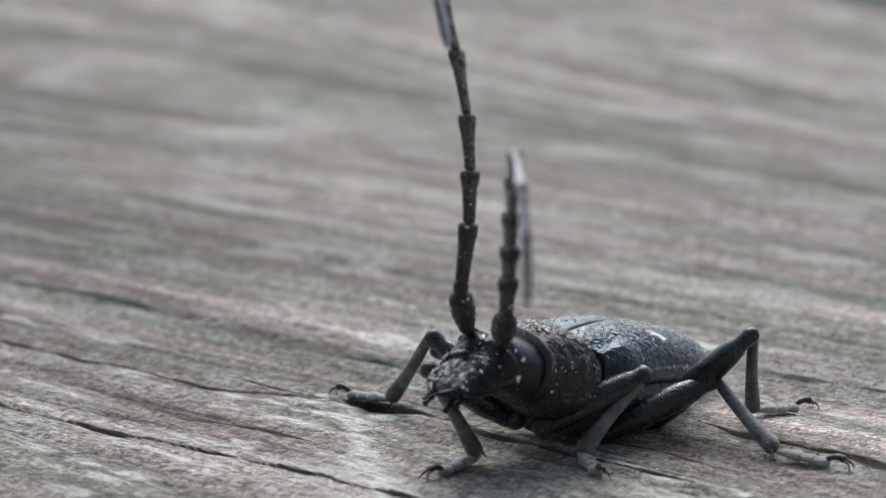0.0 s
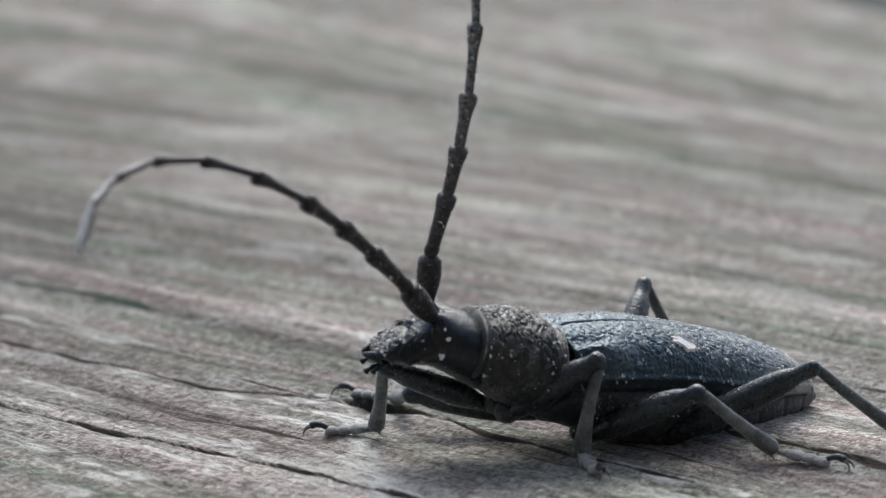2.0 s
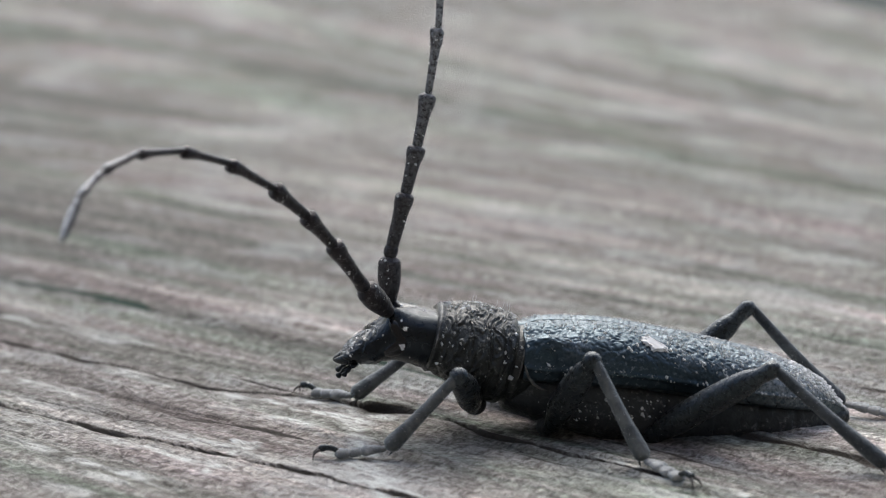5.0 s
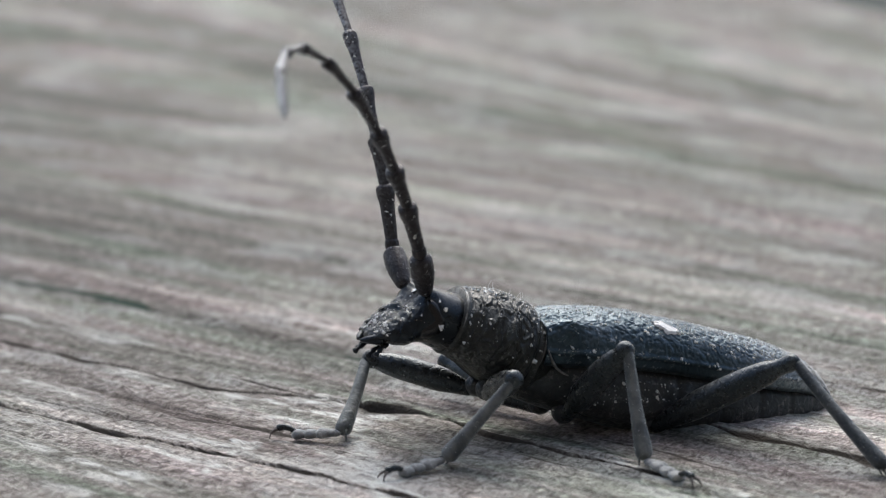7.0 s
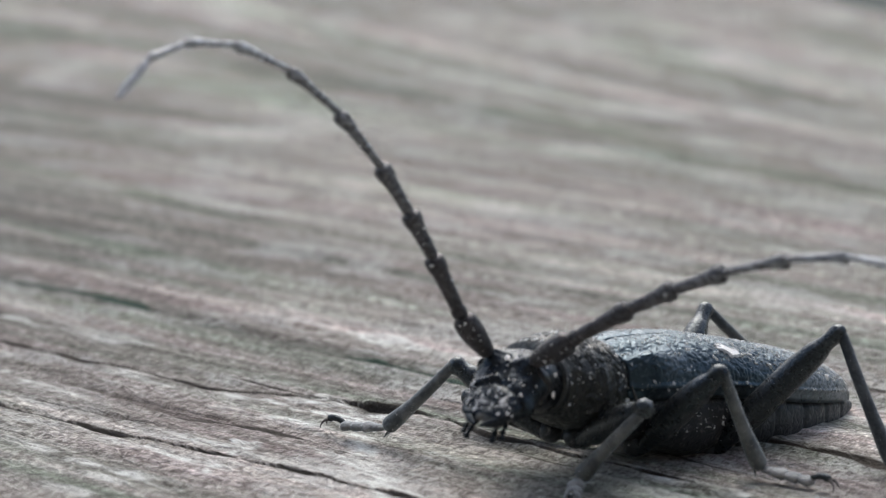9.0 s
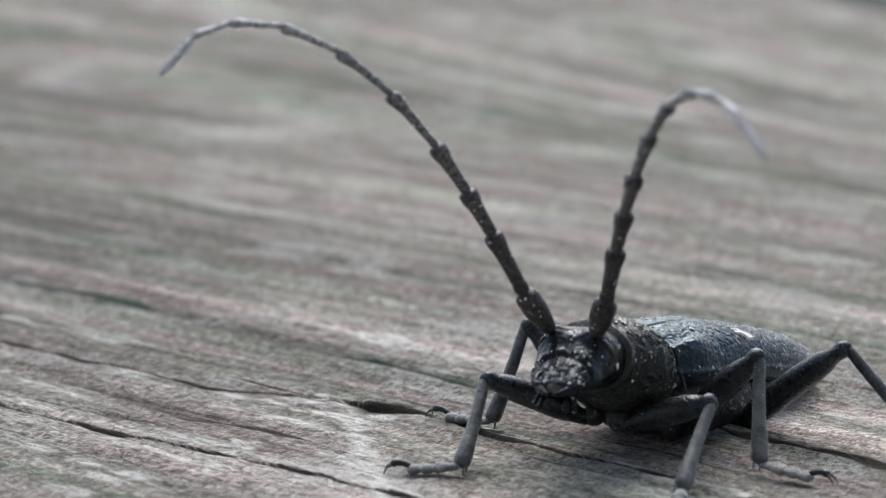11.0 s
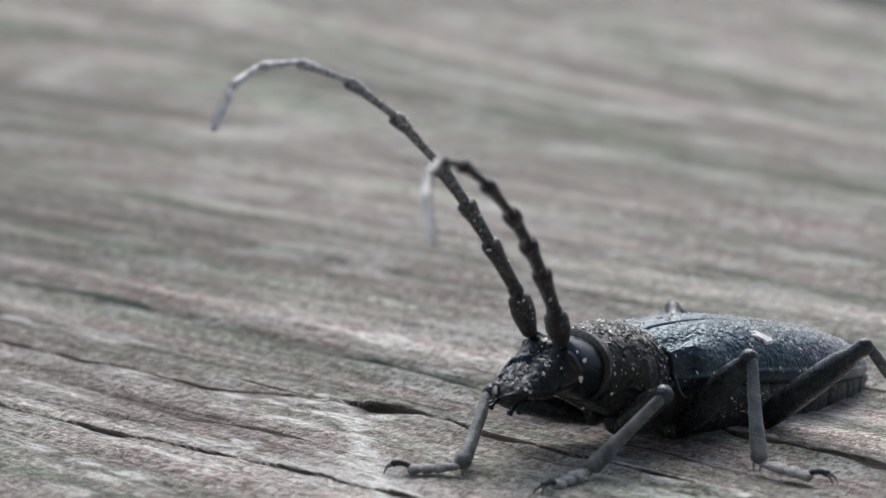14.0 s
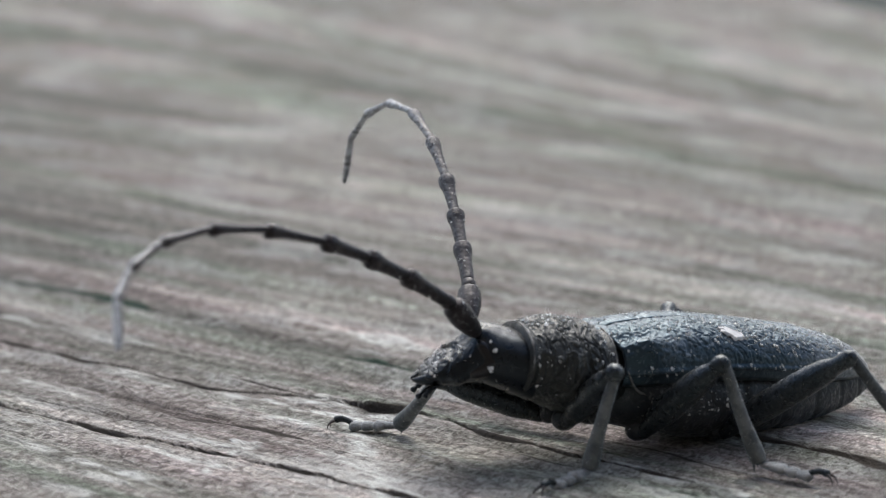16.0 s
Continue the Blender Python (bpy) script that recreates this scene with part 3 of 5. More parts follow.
def trunk():
    bm = bmesh.new()
    xs = np.concatenate([np.linspace(0.9, -6.5, 30), np.linspace(-6.6, -16.5, 90)])
    half = curve_through([-16.8, -16, -14.5, -12, -9, -6, -3, -1, 0.9], [0.4, 0.85, 1.5, 2.2, 2.6, 2.7, 2.6, 2.3, 1.8], xs)
    low = curve_through([-16.8, -15.6, -14.3, -12.8, -11.3, -9.7, -8, -6.3, -4.6, -2.8, -1, 0.9], [-1.35, -1.95, -2.45, -2.75, -2.95, -3.05, -3.12, -3.12, -3.0, -2.6, -2.2, -1.7], xs)
    high = curve_through([-16.8, -15.5, -12, -6, 0.9], [-1.0, -0.55, 0.1, 0.8, 1.1], xs)
    rings = []
    for x, w, b, t in zip(xs, half, low, high):
        fold = sum(math.exp(-((x - g) / 0.15) ** 2) for g in (-6.9, -9.4, -11.6, -13.5, -15.1)) * 0.10
        rings.append(oval(x, w - fold, t - fold, b + fold, 56, 0.74))
    loft(bm, rings)
    for v in bm.verts:
        v.co += Vector((0, math.copysign(1, v.co.y), -0.4)) * (0.05 * noise.noise(v.co * 1.6))
    return bm


belly = part("abdomen", trunk(), BELLY, beetle, "black ringed underside")
spots, rng = [], random.Random(31)
for k in range(150):
    x, w = rng.uniform(-7, -0.6), rng.uniform(75, 150)
    half = 2.8 if x < -2 else 2.55
    spots.append((Vector((x, half * math.sin(radians(w)) ** 0.92, -0.8 - 1.75 * abs(math.cos(radians(w))) * math.copysign(1, w - 90))), (0, math.sin(radians(w)), math.cos(radians(w)))))
tagged(part("dust", flecks(spots, 32, 0.03, 0.09), DUST, belly, "scattered white crumbs", smooth=False), kind="stuff")

shield = bmesh.new()
bmesh.ops.create_icosphere(shield, subdivisions=3, radius=0.55, matrix=Matrix.Translation((0.0, 0, 2.42)) @ Matrix.Diagonal((1.2, 1.0, 0.45, 1)))
part("scutellum", shield, ELYTRA, beetle)


def neck_shield():
    bm = bmesh.new()
    xs = np.linspace(-0.7, 4.45, 170)
    half = curve_through([-0.7, 0.1, 0.9, 2.2, 3.3, 4.0, 4.45], [2.1, 2.4, 2.8, 3.0, 2.65, 2.3, 2.2], xs)
    high = curve_through([-0.7, 0.1, 0.9, 2.2, 3.3, 4.0, 4.45], [1.95, 2.2, 2.5, 2.6, 2.45, 2.22, 2.12], xs)
    low = curve_through([-0.7, 0.1, 0.9, 2.2, 3.3, 4.0, 4.45], [-1.75, -1.85, -1.9, -1.75, -1.35, -1.2, -1.15], xs)
    rings = []
    for x, w, t, b in zip(xs, half, high, low):
        ring = oval(x, w, t, b, 260, 0.95)
        mid = (t + b) / 2
        collar = 0.05 * math.exp(-((x - 4.32) / 0.08) ** 2) - 0.06 * math.exp(-((x - 4.05) / 0.12) ** 2) + 0.10 * math.exp(-((x - 0.1) / 0.12) ** 2) - 0.14 * math.exp(-((x - 0.45) / 0.12) ** 2)
        for p in ring:
            out = Vector((0, p.y, p.z - mid)).normalized()
            fade = min(max((x - 0.5) / 0.5, 0), 1) * min(max((4.2 - x) / 0.3, 0), 1) * min(max((p.z + 1.8) / 1.2, 0.4), 1)
            w = math.atan2(p.y, p.z - mid)
            q = Vector((x * 1.5, w * 2.1, 1.7))
            q += 0.85 * Vector((noise.noise(q * 1.3 + Vector((5, 0, 0))), noise.noise(q * 1.3 + Vector((0, 7, 0))), 0))
            ridge = 1.2 - min(4.4 * abs(noise.noise(Vector((q.x * 2.3, q.y * 1.9, 1.7)))), 1.7)
            fine = noise.noise(p * 5.5) + 0.8 * noise.noise(p * 11.0)
            p += out * (collar + fade * (0.078 * ridge + 0.022 * fine))
        rings.append(ring)
    loft(bm, rings)
    return bm


pronotum = part("pronotum", neck_shield(), PRONOTUM, beetle, "black deeply wrinkled neck shield with pale crumbs")


def arc_rim(x, half, top, bottom, r, reach):
    """A thin raised rim round a body ring, open below."""
    bm, rings, mid = bmesh.new(), [], (top + bottom) / 2
    for k in range(61):
        w = radians(-reach + 2 * reach * k / 60)
        out = Vector((0, half * math.sin(w), (top - mid) * math.cos(w)))
        n = Vector((0, math.sin(w) / half, math.cos(w) / (top - mid))).normalized()
        q = r * (1 + 0.5 * noise.noise(Vector((x, w * 9, 0)))) * (0.3 + 0.7 * min(1, 6 * min(k, 60 - k) / 60 + 0.05))
        rings.append([Vector((x, 0, mid)) + out + n * (q * math.cos(v)) + Vector((q * math.sin(v), 0, 0)) for v in (2 * math.pi * i / 8 for i in range(8))])
    loft(bm, rings)
    return bm


part("collar_rim", arc_rim(4.36, 2.24, 2.17, -1.15, 0.055, 105), RIM, pronotum, "pale thin collar rim")
part("hind_rim", arc_rim(0.10, 2.50, 2.31, -1.8, 0.06, 100), RIM, pronotum, "pale thin hind rim")
for flank in (1, -1):
    crescent = bmesh.new()
    s = [k / 16 for k in range(17)]
    tube(crescent, [(0.16 - 0.5 * q - 0.75 * q ** 3, flank * (2.72 + 0.5 * q - 0.75 * q * q), 1.0 - 1.7 * q + 0.45 * q * q) for q in s], [0.02 + 0.05 * math.sin(math.pi * q) ** 0.7 for q in s], 8)
    part("shoulder_rim", crescent, RIM, beetle, "pale curved edge under the shoulder")
spots, rng = [], random.Random(41)
for k in range(460):
    x, w = rng.uniform(0.2, 4.35), rng.gauss(0, 45)
    stops = [0.1, 0.9, 2.2, 3.3, 4.0, 4.45]
    half = float(curve_through(stops, [2.4, 2.8, 3.0, 2.65, 2.3, 2.2], x)) + 0.07
    high = float(curve_through(stops, [2.2, 2.5, 2.6, 2.45, 2.22, 2.12], x)) + 0.07
    sw, cw = math.sin(radians(w)), math.cos(radians(w))
    mid = 0.12
    spots.append((Vector((x, half * math.copysign(abs(sw) ** 0.95, sw), mid + (high - mid) * math.copysign(abs(cw) ** 0.95, cw))), (0, sw, cw)))
tagged(part("dust", flecks(spots, 42, 0.018, 0.15), DUST, pronotum, "scattered white crumbs", smooth=False), kind="stuff")
for k in range(9):
    hair = bmesh.new()
    limb(hair, 0.75, [(0, 0.014), (1, 0.006)], 0.1, 5, 6)
    w = radians(rng.uniform(-35, 45))
    strand = part("hair", hair, DUST, pronotum)
    strand.matrix_local = Matrix.Translation(Vector((rng.uniform(-0.5, 3.5), 2.4 * math.sin(w), 2.3 * math.cos(w))) * MM) @ pose(0, 0, 0, 0, -rng.uniform(60, 110), rng.uniform(0, 360))


def skull_ring(x, sides=72):
    k = [-0.9, 0.4, 1.5, 2.2, 2.7, 3.1, 3.6, 4.0, 4.15]
    half = float(curve_through(k, [1.85, 1.95, 1.92, 1.75, 1.6, 1.5, 1.36, 1.15, 0.9], x))
    high = float(curve_through(k, [1.9, 1.9, 1.85, 1.5, 0.85, 0.45, -0.2, -0.8, -1.0], x))
    low = float(curve_through(k, [-1.15, -0.95, -0.85, -1.05, -1.3, -1.35, -1.38, -1.35, -1.25], x))
    return oval(x, half, high, low, sides, 0.84)


def skull():
    bm = bmesh.new()
    rings = [skull_ring(x, 96) for x in np.linspace(-0.9, 4.15, 150)]
    for ring in rings:
        for p in ring:
            for s in (1, -1):
                d = (Vector(p) - Vector((2.1, s * 1.0, 1.25))).length
                p += Vector((0.25, s * 0.15, 0.9)).normalized() * 0.40 * math.exp(-(d / 0.5) ** 2)
            furrow = math.exp(-(p.y / 0.15) ** 2) * (p.z > 0) * min(max((p.x - 0.8) / 0.8, 0), 1)
            p += Vector((0, 0, -0.16 * furrow))
            cheek = math.exp(-((p.x - 2.75) / 0.45) ** 2) * math.exp(-((p.z + 0.8) / 0.45) ** 2)
            p += Vector((0, math.copysign(0.24 * cheek, p.y), 0))
            rough = min(max((p.x - 1.7) / 0.5, 0), 1)
            brow = math.exp(-((p.x - 3.05 - 0.25 * abs(p.y) - 0.15 * noise.noise(Vector(p) * 1.5)) / 0.13) ** 2)
            ledge = -0.20 * brow if p.z > -1.2 else 0
            grain = 0.10 * noise.noise(Vector(p) * 2.6) + 0.09 * (1 - 3 * abs(noise.noise(Vector(p) * 4.0))) + 0.04 * noise.noise(Vector(p) * 9.0)
            p += Vector((0.6, 0, 0.8)) * (0.03 * noise.noise(Vector(p) * 2.2) + rough * (grain * 0.38 + 0.8 * ledge))
    loft(bm, rings)
    return bm


head = part("head", skull(), HEAD, beetle, "glossy black head with pale dusty mouth")
for flank in (1, -1):
    eye = bmesh.new()
    s = [k / 20 for k in range(21)]
    spine = [(2.05 - 0.75 * math.sin(math.pi * q) ** 1.2 + 0.25, 0, 1.25 - 1.75 * q) for q in s]
    tube(eye, spine, [0.62 * math.sqrt(max(1 - (2 * q - 1) ** 2, 0.02)) for q in s], 18, 0.75)
    for v in eye.verts:
        v.co.y = v.co.y * 0.6 + flank * (1.6 - 0.16 * (v.co.z - 0.2) ** 2)
    part("eye", eye, EYE, head, "glossy black kidney-shaped eye")
    jaw = bmesh.new()
    s = np.linspace(0, 1, 12)
    tube(jaw, [(3.75 + 0.75 * q, flank * (0.72 - 0.62 * q * q), -1.18 - 0.36 * q) for q in s], [0.30 * (1 - q) ** 0.7 + 0.04 for q in s], 12)
    part("mandible", jaw, HEAD, head)
    for off, length in ((0.5, 1.25), (0.85, 0.95)):
        feeler = bmesh.new()
        limb(feeler, length, [(0, 0.07), (0.3, 0.13), (0.36, 0.07), (0.65, 0.14), (0.7, 0.08), (0.97, 0.17), (1, 0.12)], 0.08, 10, 26)
        palp = part("palp", feeler, HEAD, head)
        palp.matrix_local = pose(3.35 * MM, flank * off * MM, -1.32 * MM, 0, 40 + 14 * off, flank * 12)
lip = bmesh.new()
bmesh.ops.create_icosphere(lip, subdivisions=4, radius=0.6, matrix=Matrix.Translation((3.92, 0, -0.98)) @ pose(0, 0, 0, 0, 62) @ Matrix.Diagonal((0.85, 1.25, 0.28, 1)))
for v in lip.verts:
    v.co += (v.co - Vector((3.92, 0, -0.98))) * 0.35 * noise.noise(v.co * 3.5)
part("labrum", lip, LIP, head, "pale dusty upper lip")
spots, rng = [], random.Random(51)
for k in range(230):
    x = rng.choice((rng.uniform(0.4, 3.6), rng.uniform(2.3, 3.6), rng.gauss(3.75, 0.16), rng.gauss(3.85, 0.14)))
    ring = skull_ring(min(x, 4.1))
    near = skull_ring(min(x, 4.1) - 0.1)
    n = int(round(rng.gauss(0, 10 if x < 3.2 else 6))) % 72
    slope = Vector((max((near[n].z - ring[n].z) / 0.1, 0), 0, 1)).normalized()
    side = math.sin(2 * math.pi * n / 72)
    spots.append((ring[n] + Vector((0.02, 0.02 * side, 0.05)), (slope.x, side, slope.z * (1 - abs(side)) + 0.05)))
tagged(part("dust", flecks([(Vector(p) + Vector((rng.uniform(-0.09, 0.09), 0.02, rng.uniform(-0.09, 0.09))), (0, 1, 0.1)) for p in ((1.57, 1.97, 0.16), (1.54, 1.97, 1.02)) for k in range(5)], 53, 0.07, 0.16), FLAKE, head, "white flakes on the temple", smooth=False), kind="stuff")
tagged(part("dust", flecks(spots, 52, 0.02, 0.14), FLAKE, head, "scattered white crumbs", smooth=False), kind="stuff")

# antennae: each segment along +x from its base
FEELER_SHAPES = {0: [(0, 0.30), (0.12, 0.38), (0.6, 0.58), (0.85, 0.56), (1, 0.40)], 1: [(0, 0.28), (0.5, 0.36), (1, 0.33)]}
for k, (thin, thick) in enumerate(((0.31, 0.47), (0.28, 0.46), (0.25, 0.43), (0.22, 0.38), (0.20, 0.33), (0.18, 0.29), (0.17, 0.26), (0.16, 0.22), (0.15, 0.20))):
    FEELER_SHAPES[k + 2] = [(0, thin), (0.35, thin * 1.1), (0.66, thin + 0.45 * (thick - thin)), (0.80, thick * 0.98), (0.91, thick), (1, thick * 0.55)]
FEELER_SHAPES[10] = [(0, 0.15), (0.4, 0.21), (0.75, 0.19), (1, 0.08)]
# how thick the pale down lies on each segment, most of all on its inner side
DOWN = (0.05, 0.05, 0.07, 0.13, 0.24, 0.36, 0.48, 0.65, 0.8, 0.9, 0.9)
ANTENNAE = {}
for side in ("left", "right"):
    ANTENNAE[side] = []
    for k, length in enumerate(SEGMENTS):
        bm = bmesh.new()
        root = 0.0 if k == 0 else 0.18
        limb(bm, length * 1.03 + root * (2 if k == 1 else 1), FEELER_SHAPES[k], 0.0, 16, 30, 1.0 if k < 5 else 0.8)
        down = []
        for p in bm.verts:
            p.co.x -= root
            inner = -math.copysign(1, 0.5 - (side == "right")) * p.co.y / max(math.hypot(p.co.y, p.co.z), 1e-6)
            down.append(min(max(DOWN[k] * (0.40 + 0.9 * inner) + (0, 0.2, 0.35, 0.45, 0.4)[max(k - 6, 0)], 0), 1))
            if 5 <= k <= 8 and p.co.z < 0:
                # the far end of a segment juts out into a blunt tooth below
                jut = math.exp(-((p.co.x / length - 0.93) / 0.10) ** 2)
                p.co.z *= 1 + 0.32 * jut
                p.co.x += 0.10 * jut * min(-p.co.z / 0.4, 1)
        name = "scape" if k == 0 else "pedicel" if k == 1 else "antenna_segment"
        seg = part(name, bm, FEELER, beetle, "" if k < 4 else "dull grey finely downy segment" if k < 7 else "pale grey downy tip segment")
        seg.data.attributes.new("frost", "FLOAT", "POINT").data.foreach_set("value", down)
        if k in (0, 2, 3, 4, 5):
            rng = random.Random(60 + k + len(side))
            spots = []
            for j in range(36):
                x, w = rng.uniform(0.15, 0.95) * length, rng.uniform(0, 6.28)
                r = float(curve_through([p for p, _ in FEELER_SHAPES[k]], [q for _, q in FEELER_SHAPES[k]], x / length))
                spots.append((Vector((x, r * math.sin(w), r * math.cos(w))), (0, math.sin(w), math.cos(w))))
            tagged(part("dust", flecks(spots, 70 + k, 0.02, 0.09), DUST, seg, "", smooth=False), kind="stuff")
        ANTENNAE[side].append(seg)

# legs: thigh, shin and foot along +x from their joints
LEGS = {}


def foot(parent, reach):
    """Padded foot joints and two claws under an ankle object."""
    base = bmesh.new()
    limb(base, 1.2 * reach, [(0, 0.22), (0.4, 0.30), (0.82, 0.43), (1, 0.34)], 0.04, 14, 18, 0.62)
    tarsus = part("tarsus", base, TARSUS, parent, "grey felted foot with dark claws")
    for x, length, wide in ((0.95, 0.80, 0.40), (1.5, 0.80, 0.43)):
        bm = bmesh.new()
        limb(bm, length * reach, [(0, 0.2), (0.45, 0.36), (0.8, wide), (1, wide * 0.7)], 0.03, 14, 16, 0.6)
        part("tarsomere", bm, TARSUS, tarsus).location = (x * reach * MM, 0, -0.02 * MM)
    bm = bmesh.new()
    s = np.linspace(0, 1, 14)
    tube(bm, [((2.0 + 0.95 * q) * reach, 0, 0.04 + 0.34 * math.sin(2.3 * q)) for q in s], [0.11 + 0.08 * q if q < 0.95 else 0.1 for q in s], 12)
    part("claw_joint", bm, LEG, tarsus)
    for flank in (1, -1):
        bm = bmesh.new()
        tube(bm, [(2.86 * reach + 0.42 * math.sin(1.6 * q), flank * (0.07 + 0.24 * q), 0.30 - 0.42 * q * q) for q in s], [0.08 * (1 - q) + 0.012 for q in s], 8)
        part("claw", bm, CLAW, tarsus)
    return tarsus


SHAPES = {"front": ([(0, 0.30), (0.12, 0.42), (0.35, 0.64), (0.60, 0.64), (0.80, 0.52), (0.86, 0.42), (0.94, 0.47), (1, 0.33)], [(0, 0.25), (0.1, 0.27), (0.6, 0.32), (0.93, 0.42), (1, 0.33)]),
          "middle": ([(0, 0.30), (0.12, 0.42), (0.35, 0.69), (0.60, 0.67), (0.80, 0.53), (0.86, 0.41), (0.94, 0.46), (1, 0.33)], [(0, 0.25), (0.1, 0.27), (0.6, 0.33), (0.93, 0.42), (1, 0.33)]),
          "hind": ([(0, 0.30), (0.12, 0.46), (0.35, 0.69), (0.60, 0.68), (0.80, 0.57), (0.88, 0.39), (0.95, 0.43), (1, 0.32)], [(0, 0.23), (0.1, 0.26), (0.6, 0.31), (0.93, 0.39), (1, 0.32)])}
for side, flank in (("left", 1), ("right", -1)):
    for row in ("front", "middle", "hind"):
        thigh, shin = SHAPES[row]
        bm = bmesh.new()
        limb(bm, LIMB[row][0] + 0.25, thigh, 0.12, 18, 34)
        femur = part("femur", bm, LEG, beetle)
        bm = bmesh.new()
        limb(bm, LIMB[row][1], shin, -0.08, 16, 30)
        for s in (1, -1):
            tube(bm, [(LIMB[row][1] - 0.15 + 0.4 * q, s * 0.2, -0.2 - 0.1 * q) for q in (0, 0.5, 1)], [0.06, 0.045, 0.01], 6)
        tibia = part("tibia", bm, SHIN_DARK if row == "hind" else SHIN, beetle, "dark finely haired shin" if row == "hind" else "grey finely haired shin")
        for bone, shape, length, seed in ((femur, thigh, LIMB[row][0], 81), (tibia, shin, LIMB[row][1], 91)):
            rng, spots = random.Random(seed + len(row) + flank), []
            for j in range(90):
                x, w = rng.uniform(0.05, 0.97), rng.uniform(0, 6.28)
                r = float(curve_through([p for p, _ in shape], [q for _, q in shape], x))
                lift = (0.12 if bone is femur else -0.08) * math.sin(math.pi * x)
                spots.append((Vector((x * length, r * math.sin(w), r * math.cos(w) + lift)), (0, math.sin(w), math.cos(w))))
            tagged(part("dust", flecks(spots, seed, 0.010, 0.04), DUST, bone, "scattered white crumbs", smooth=False), kind="stuff")
        LEGS[side + " " + row] = (femur, tibia, foot(beetle, {"front": 1.08, "middle": 1.18, "hind": 1.14}[row]))
        hip = bmesh.new()
        c = Vector(COXA[row])
        bmesh.ops.create_icosphere(hip, subdivisions=3, radius=0.56, matrix=Matrix.Translation((c.x, flank * c.y * 0.9, c.z + 0.3)) @ Matrix.Diagonal((1.1, 1.0, 1.0, 1)))
        part("coxa", hip, BELLY, pronotum if row == "front" else beetle)

# ---- how it moves ----
BODY, FEELERS, FEET = [], {"left": [], "right": []}, {k: [] for k in LEGS}


def body_at(t, *v):
    """Place, heading, pitch and roll of the body; yaw and pitch of the neck shield; yaw, pitch and roll of the head."""
    BODY.append((t, *v))


def antenna_at(side, t, *v):
    """Heading and its sweep, rise and its two bends, the turn of the first joint, and a late sweep."""
    FEELERS[side].append((t, *v))


def foot_at(leg, t, *v):
    """Ankle, toe and the swing of the knee."""
    FEET[leg].append((t, *v))


body_at(0, 5.41, -0.90, 2.93, 241.5, 6.5, -4.3, -5.1, 9.8, -12.1, 2.5, -4.1)
body_at(0.5, 5.36, -1.26, 2.87, 239.7, 7.0, -3.9, -4.2, 8.9, -9.0, 2.6, -3.7)
body_at(0.8, 5.00, -2.24, 3.03, 238.9, 6.6, -4.0, -2.7, -5.7, -9.6, -7.3, 0.1)
body_at(1, 5.04, -1.81, 3.05, 238.2, 7.2, -4.0, -2.5, -6.0, -7.0, -9.0, 2.5)
body_at(1.2, 4.97, -1.77, 3.21, 233.5, 8.3, -3.7, -1.5, -3.7, -11.9, 2.9, -7.3)
body_at(1.5, 4.95, -1.76, 3.62, 229.6, 10.8, -4.0, -3.3, -1.6, -20.8, 12.6, -9.4)
body_at(1.8, 5.28, -0.76, 3.37, 223.4, 9.7, -2.9, -7.7, 5.5, -14.8, 10.8, -4.2)
body_at(2, 4.93, -1.51, 3.50, 211.8, 6.5, -5.0, -9.2, 10.5, -11.0, 5.1, -6.8)
body_at(2.5, 4.34, 2.92, 2.61, 200.3, 7.2, -4.8, -7.1, 9.5, -13.6, 1.0, -7.9)
body_at(3, 3.10, 1.49, 3.10, 181.3, 4.2, -2.1, -6.4, 11.8, -10.5, -1.9, -4.0)
body_at(3.5, 2.45, 2.47, 3.14, 177.2, 1.5, 2.6, -3.8, 18.2, -7.6, -4.2, 1.1)
body_at(4, 2.86, 2.26, 2.99, 177.1, 1.5, 1.8, -3.4, 14.2, -8.3, -3.3, -1.0)
body_at(4.2, 3.02, 2.12, 2.88, 176.0, 2.2, 1.0, -4.0, 11.3, -9.8, -3.7, -1.1)
body_at(6.3, 4.68, 3.06, 2.57, 204.2, 6.1, 4.4, 7.6, 12.4, 16.2, -0.7, 0.6)
body_at(6.5, 4.34, 2.08, 2.93, 204.5, 5.5, 4.3, 4.3, 14.5, 14.0, -3.1, -1.3)
body_at(7, 4.26, 2.32, 3.25, 198.2, 7.0, 6.7, -0.1, 15.7, 11.2, -2.5, -0.5)
body_at(7.5, 4.29, 2.49, 3.13, 197.0, 5.9, 5.4, -0.4, 12.5, 4.5, 1.6, 0.0)
body_at(8, 5.33, 2.11, 3.15, 197.7, 5.7, 4.7, 1.8, 13.8, 10.0, -5.4, 1.7)
body_at(8.5, 6.48, 0.68, 2.06, 207.8, 2.9, 0.5, 4.5, -4.3, 9.3, -2.4, 3.4)
body_at(9, 7.14, -3.18, 3.08, 215.8, 6.1, 2.1, 9.8, 4.8, 13.7, 2.5, -0.5)
body_at(9.2, 7.98, -2.99, 2.85, 221.9, 5.2, 3.2, 8.9, 3.8, 19.5, 2.0, 1.8)
body_at(11.5, 9.31, 0.64, 2.79, 232.3, 7.1, 0.5, 4.9, 13.4, 5.9, -1.4, 4.4)
body_at(12.5, 9.48, 0.88, 2.65, 231.8, 5.7, 0.6, 6.1, 11.1, 5.6, 4.5, 5.3)
body_at(13, 9.58, 0.76, 2.80, 231.4, 5.8, -0.3, 5.6, 9.7, 4.8, 4.3, 4.3)
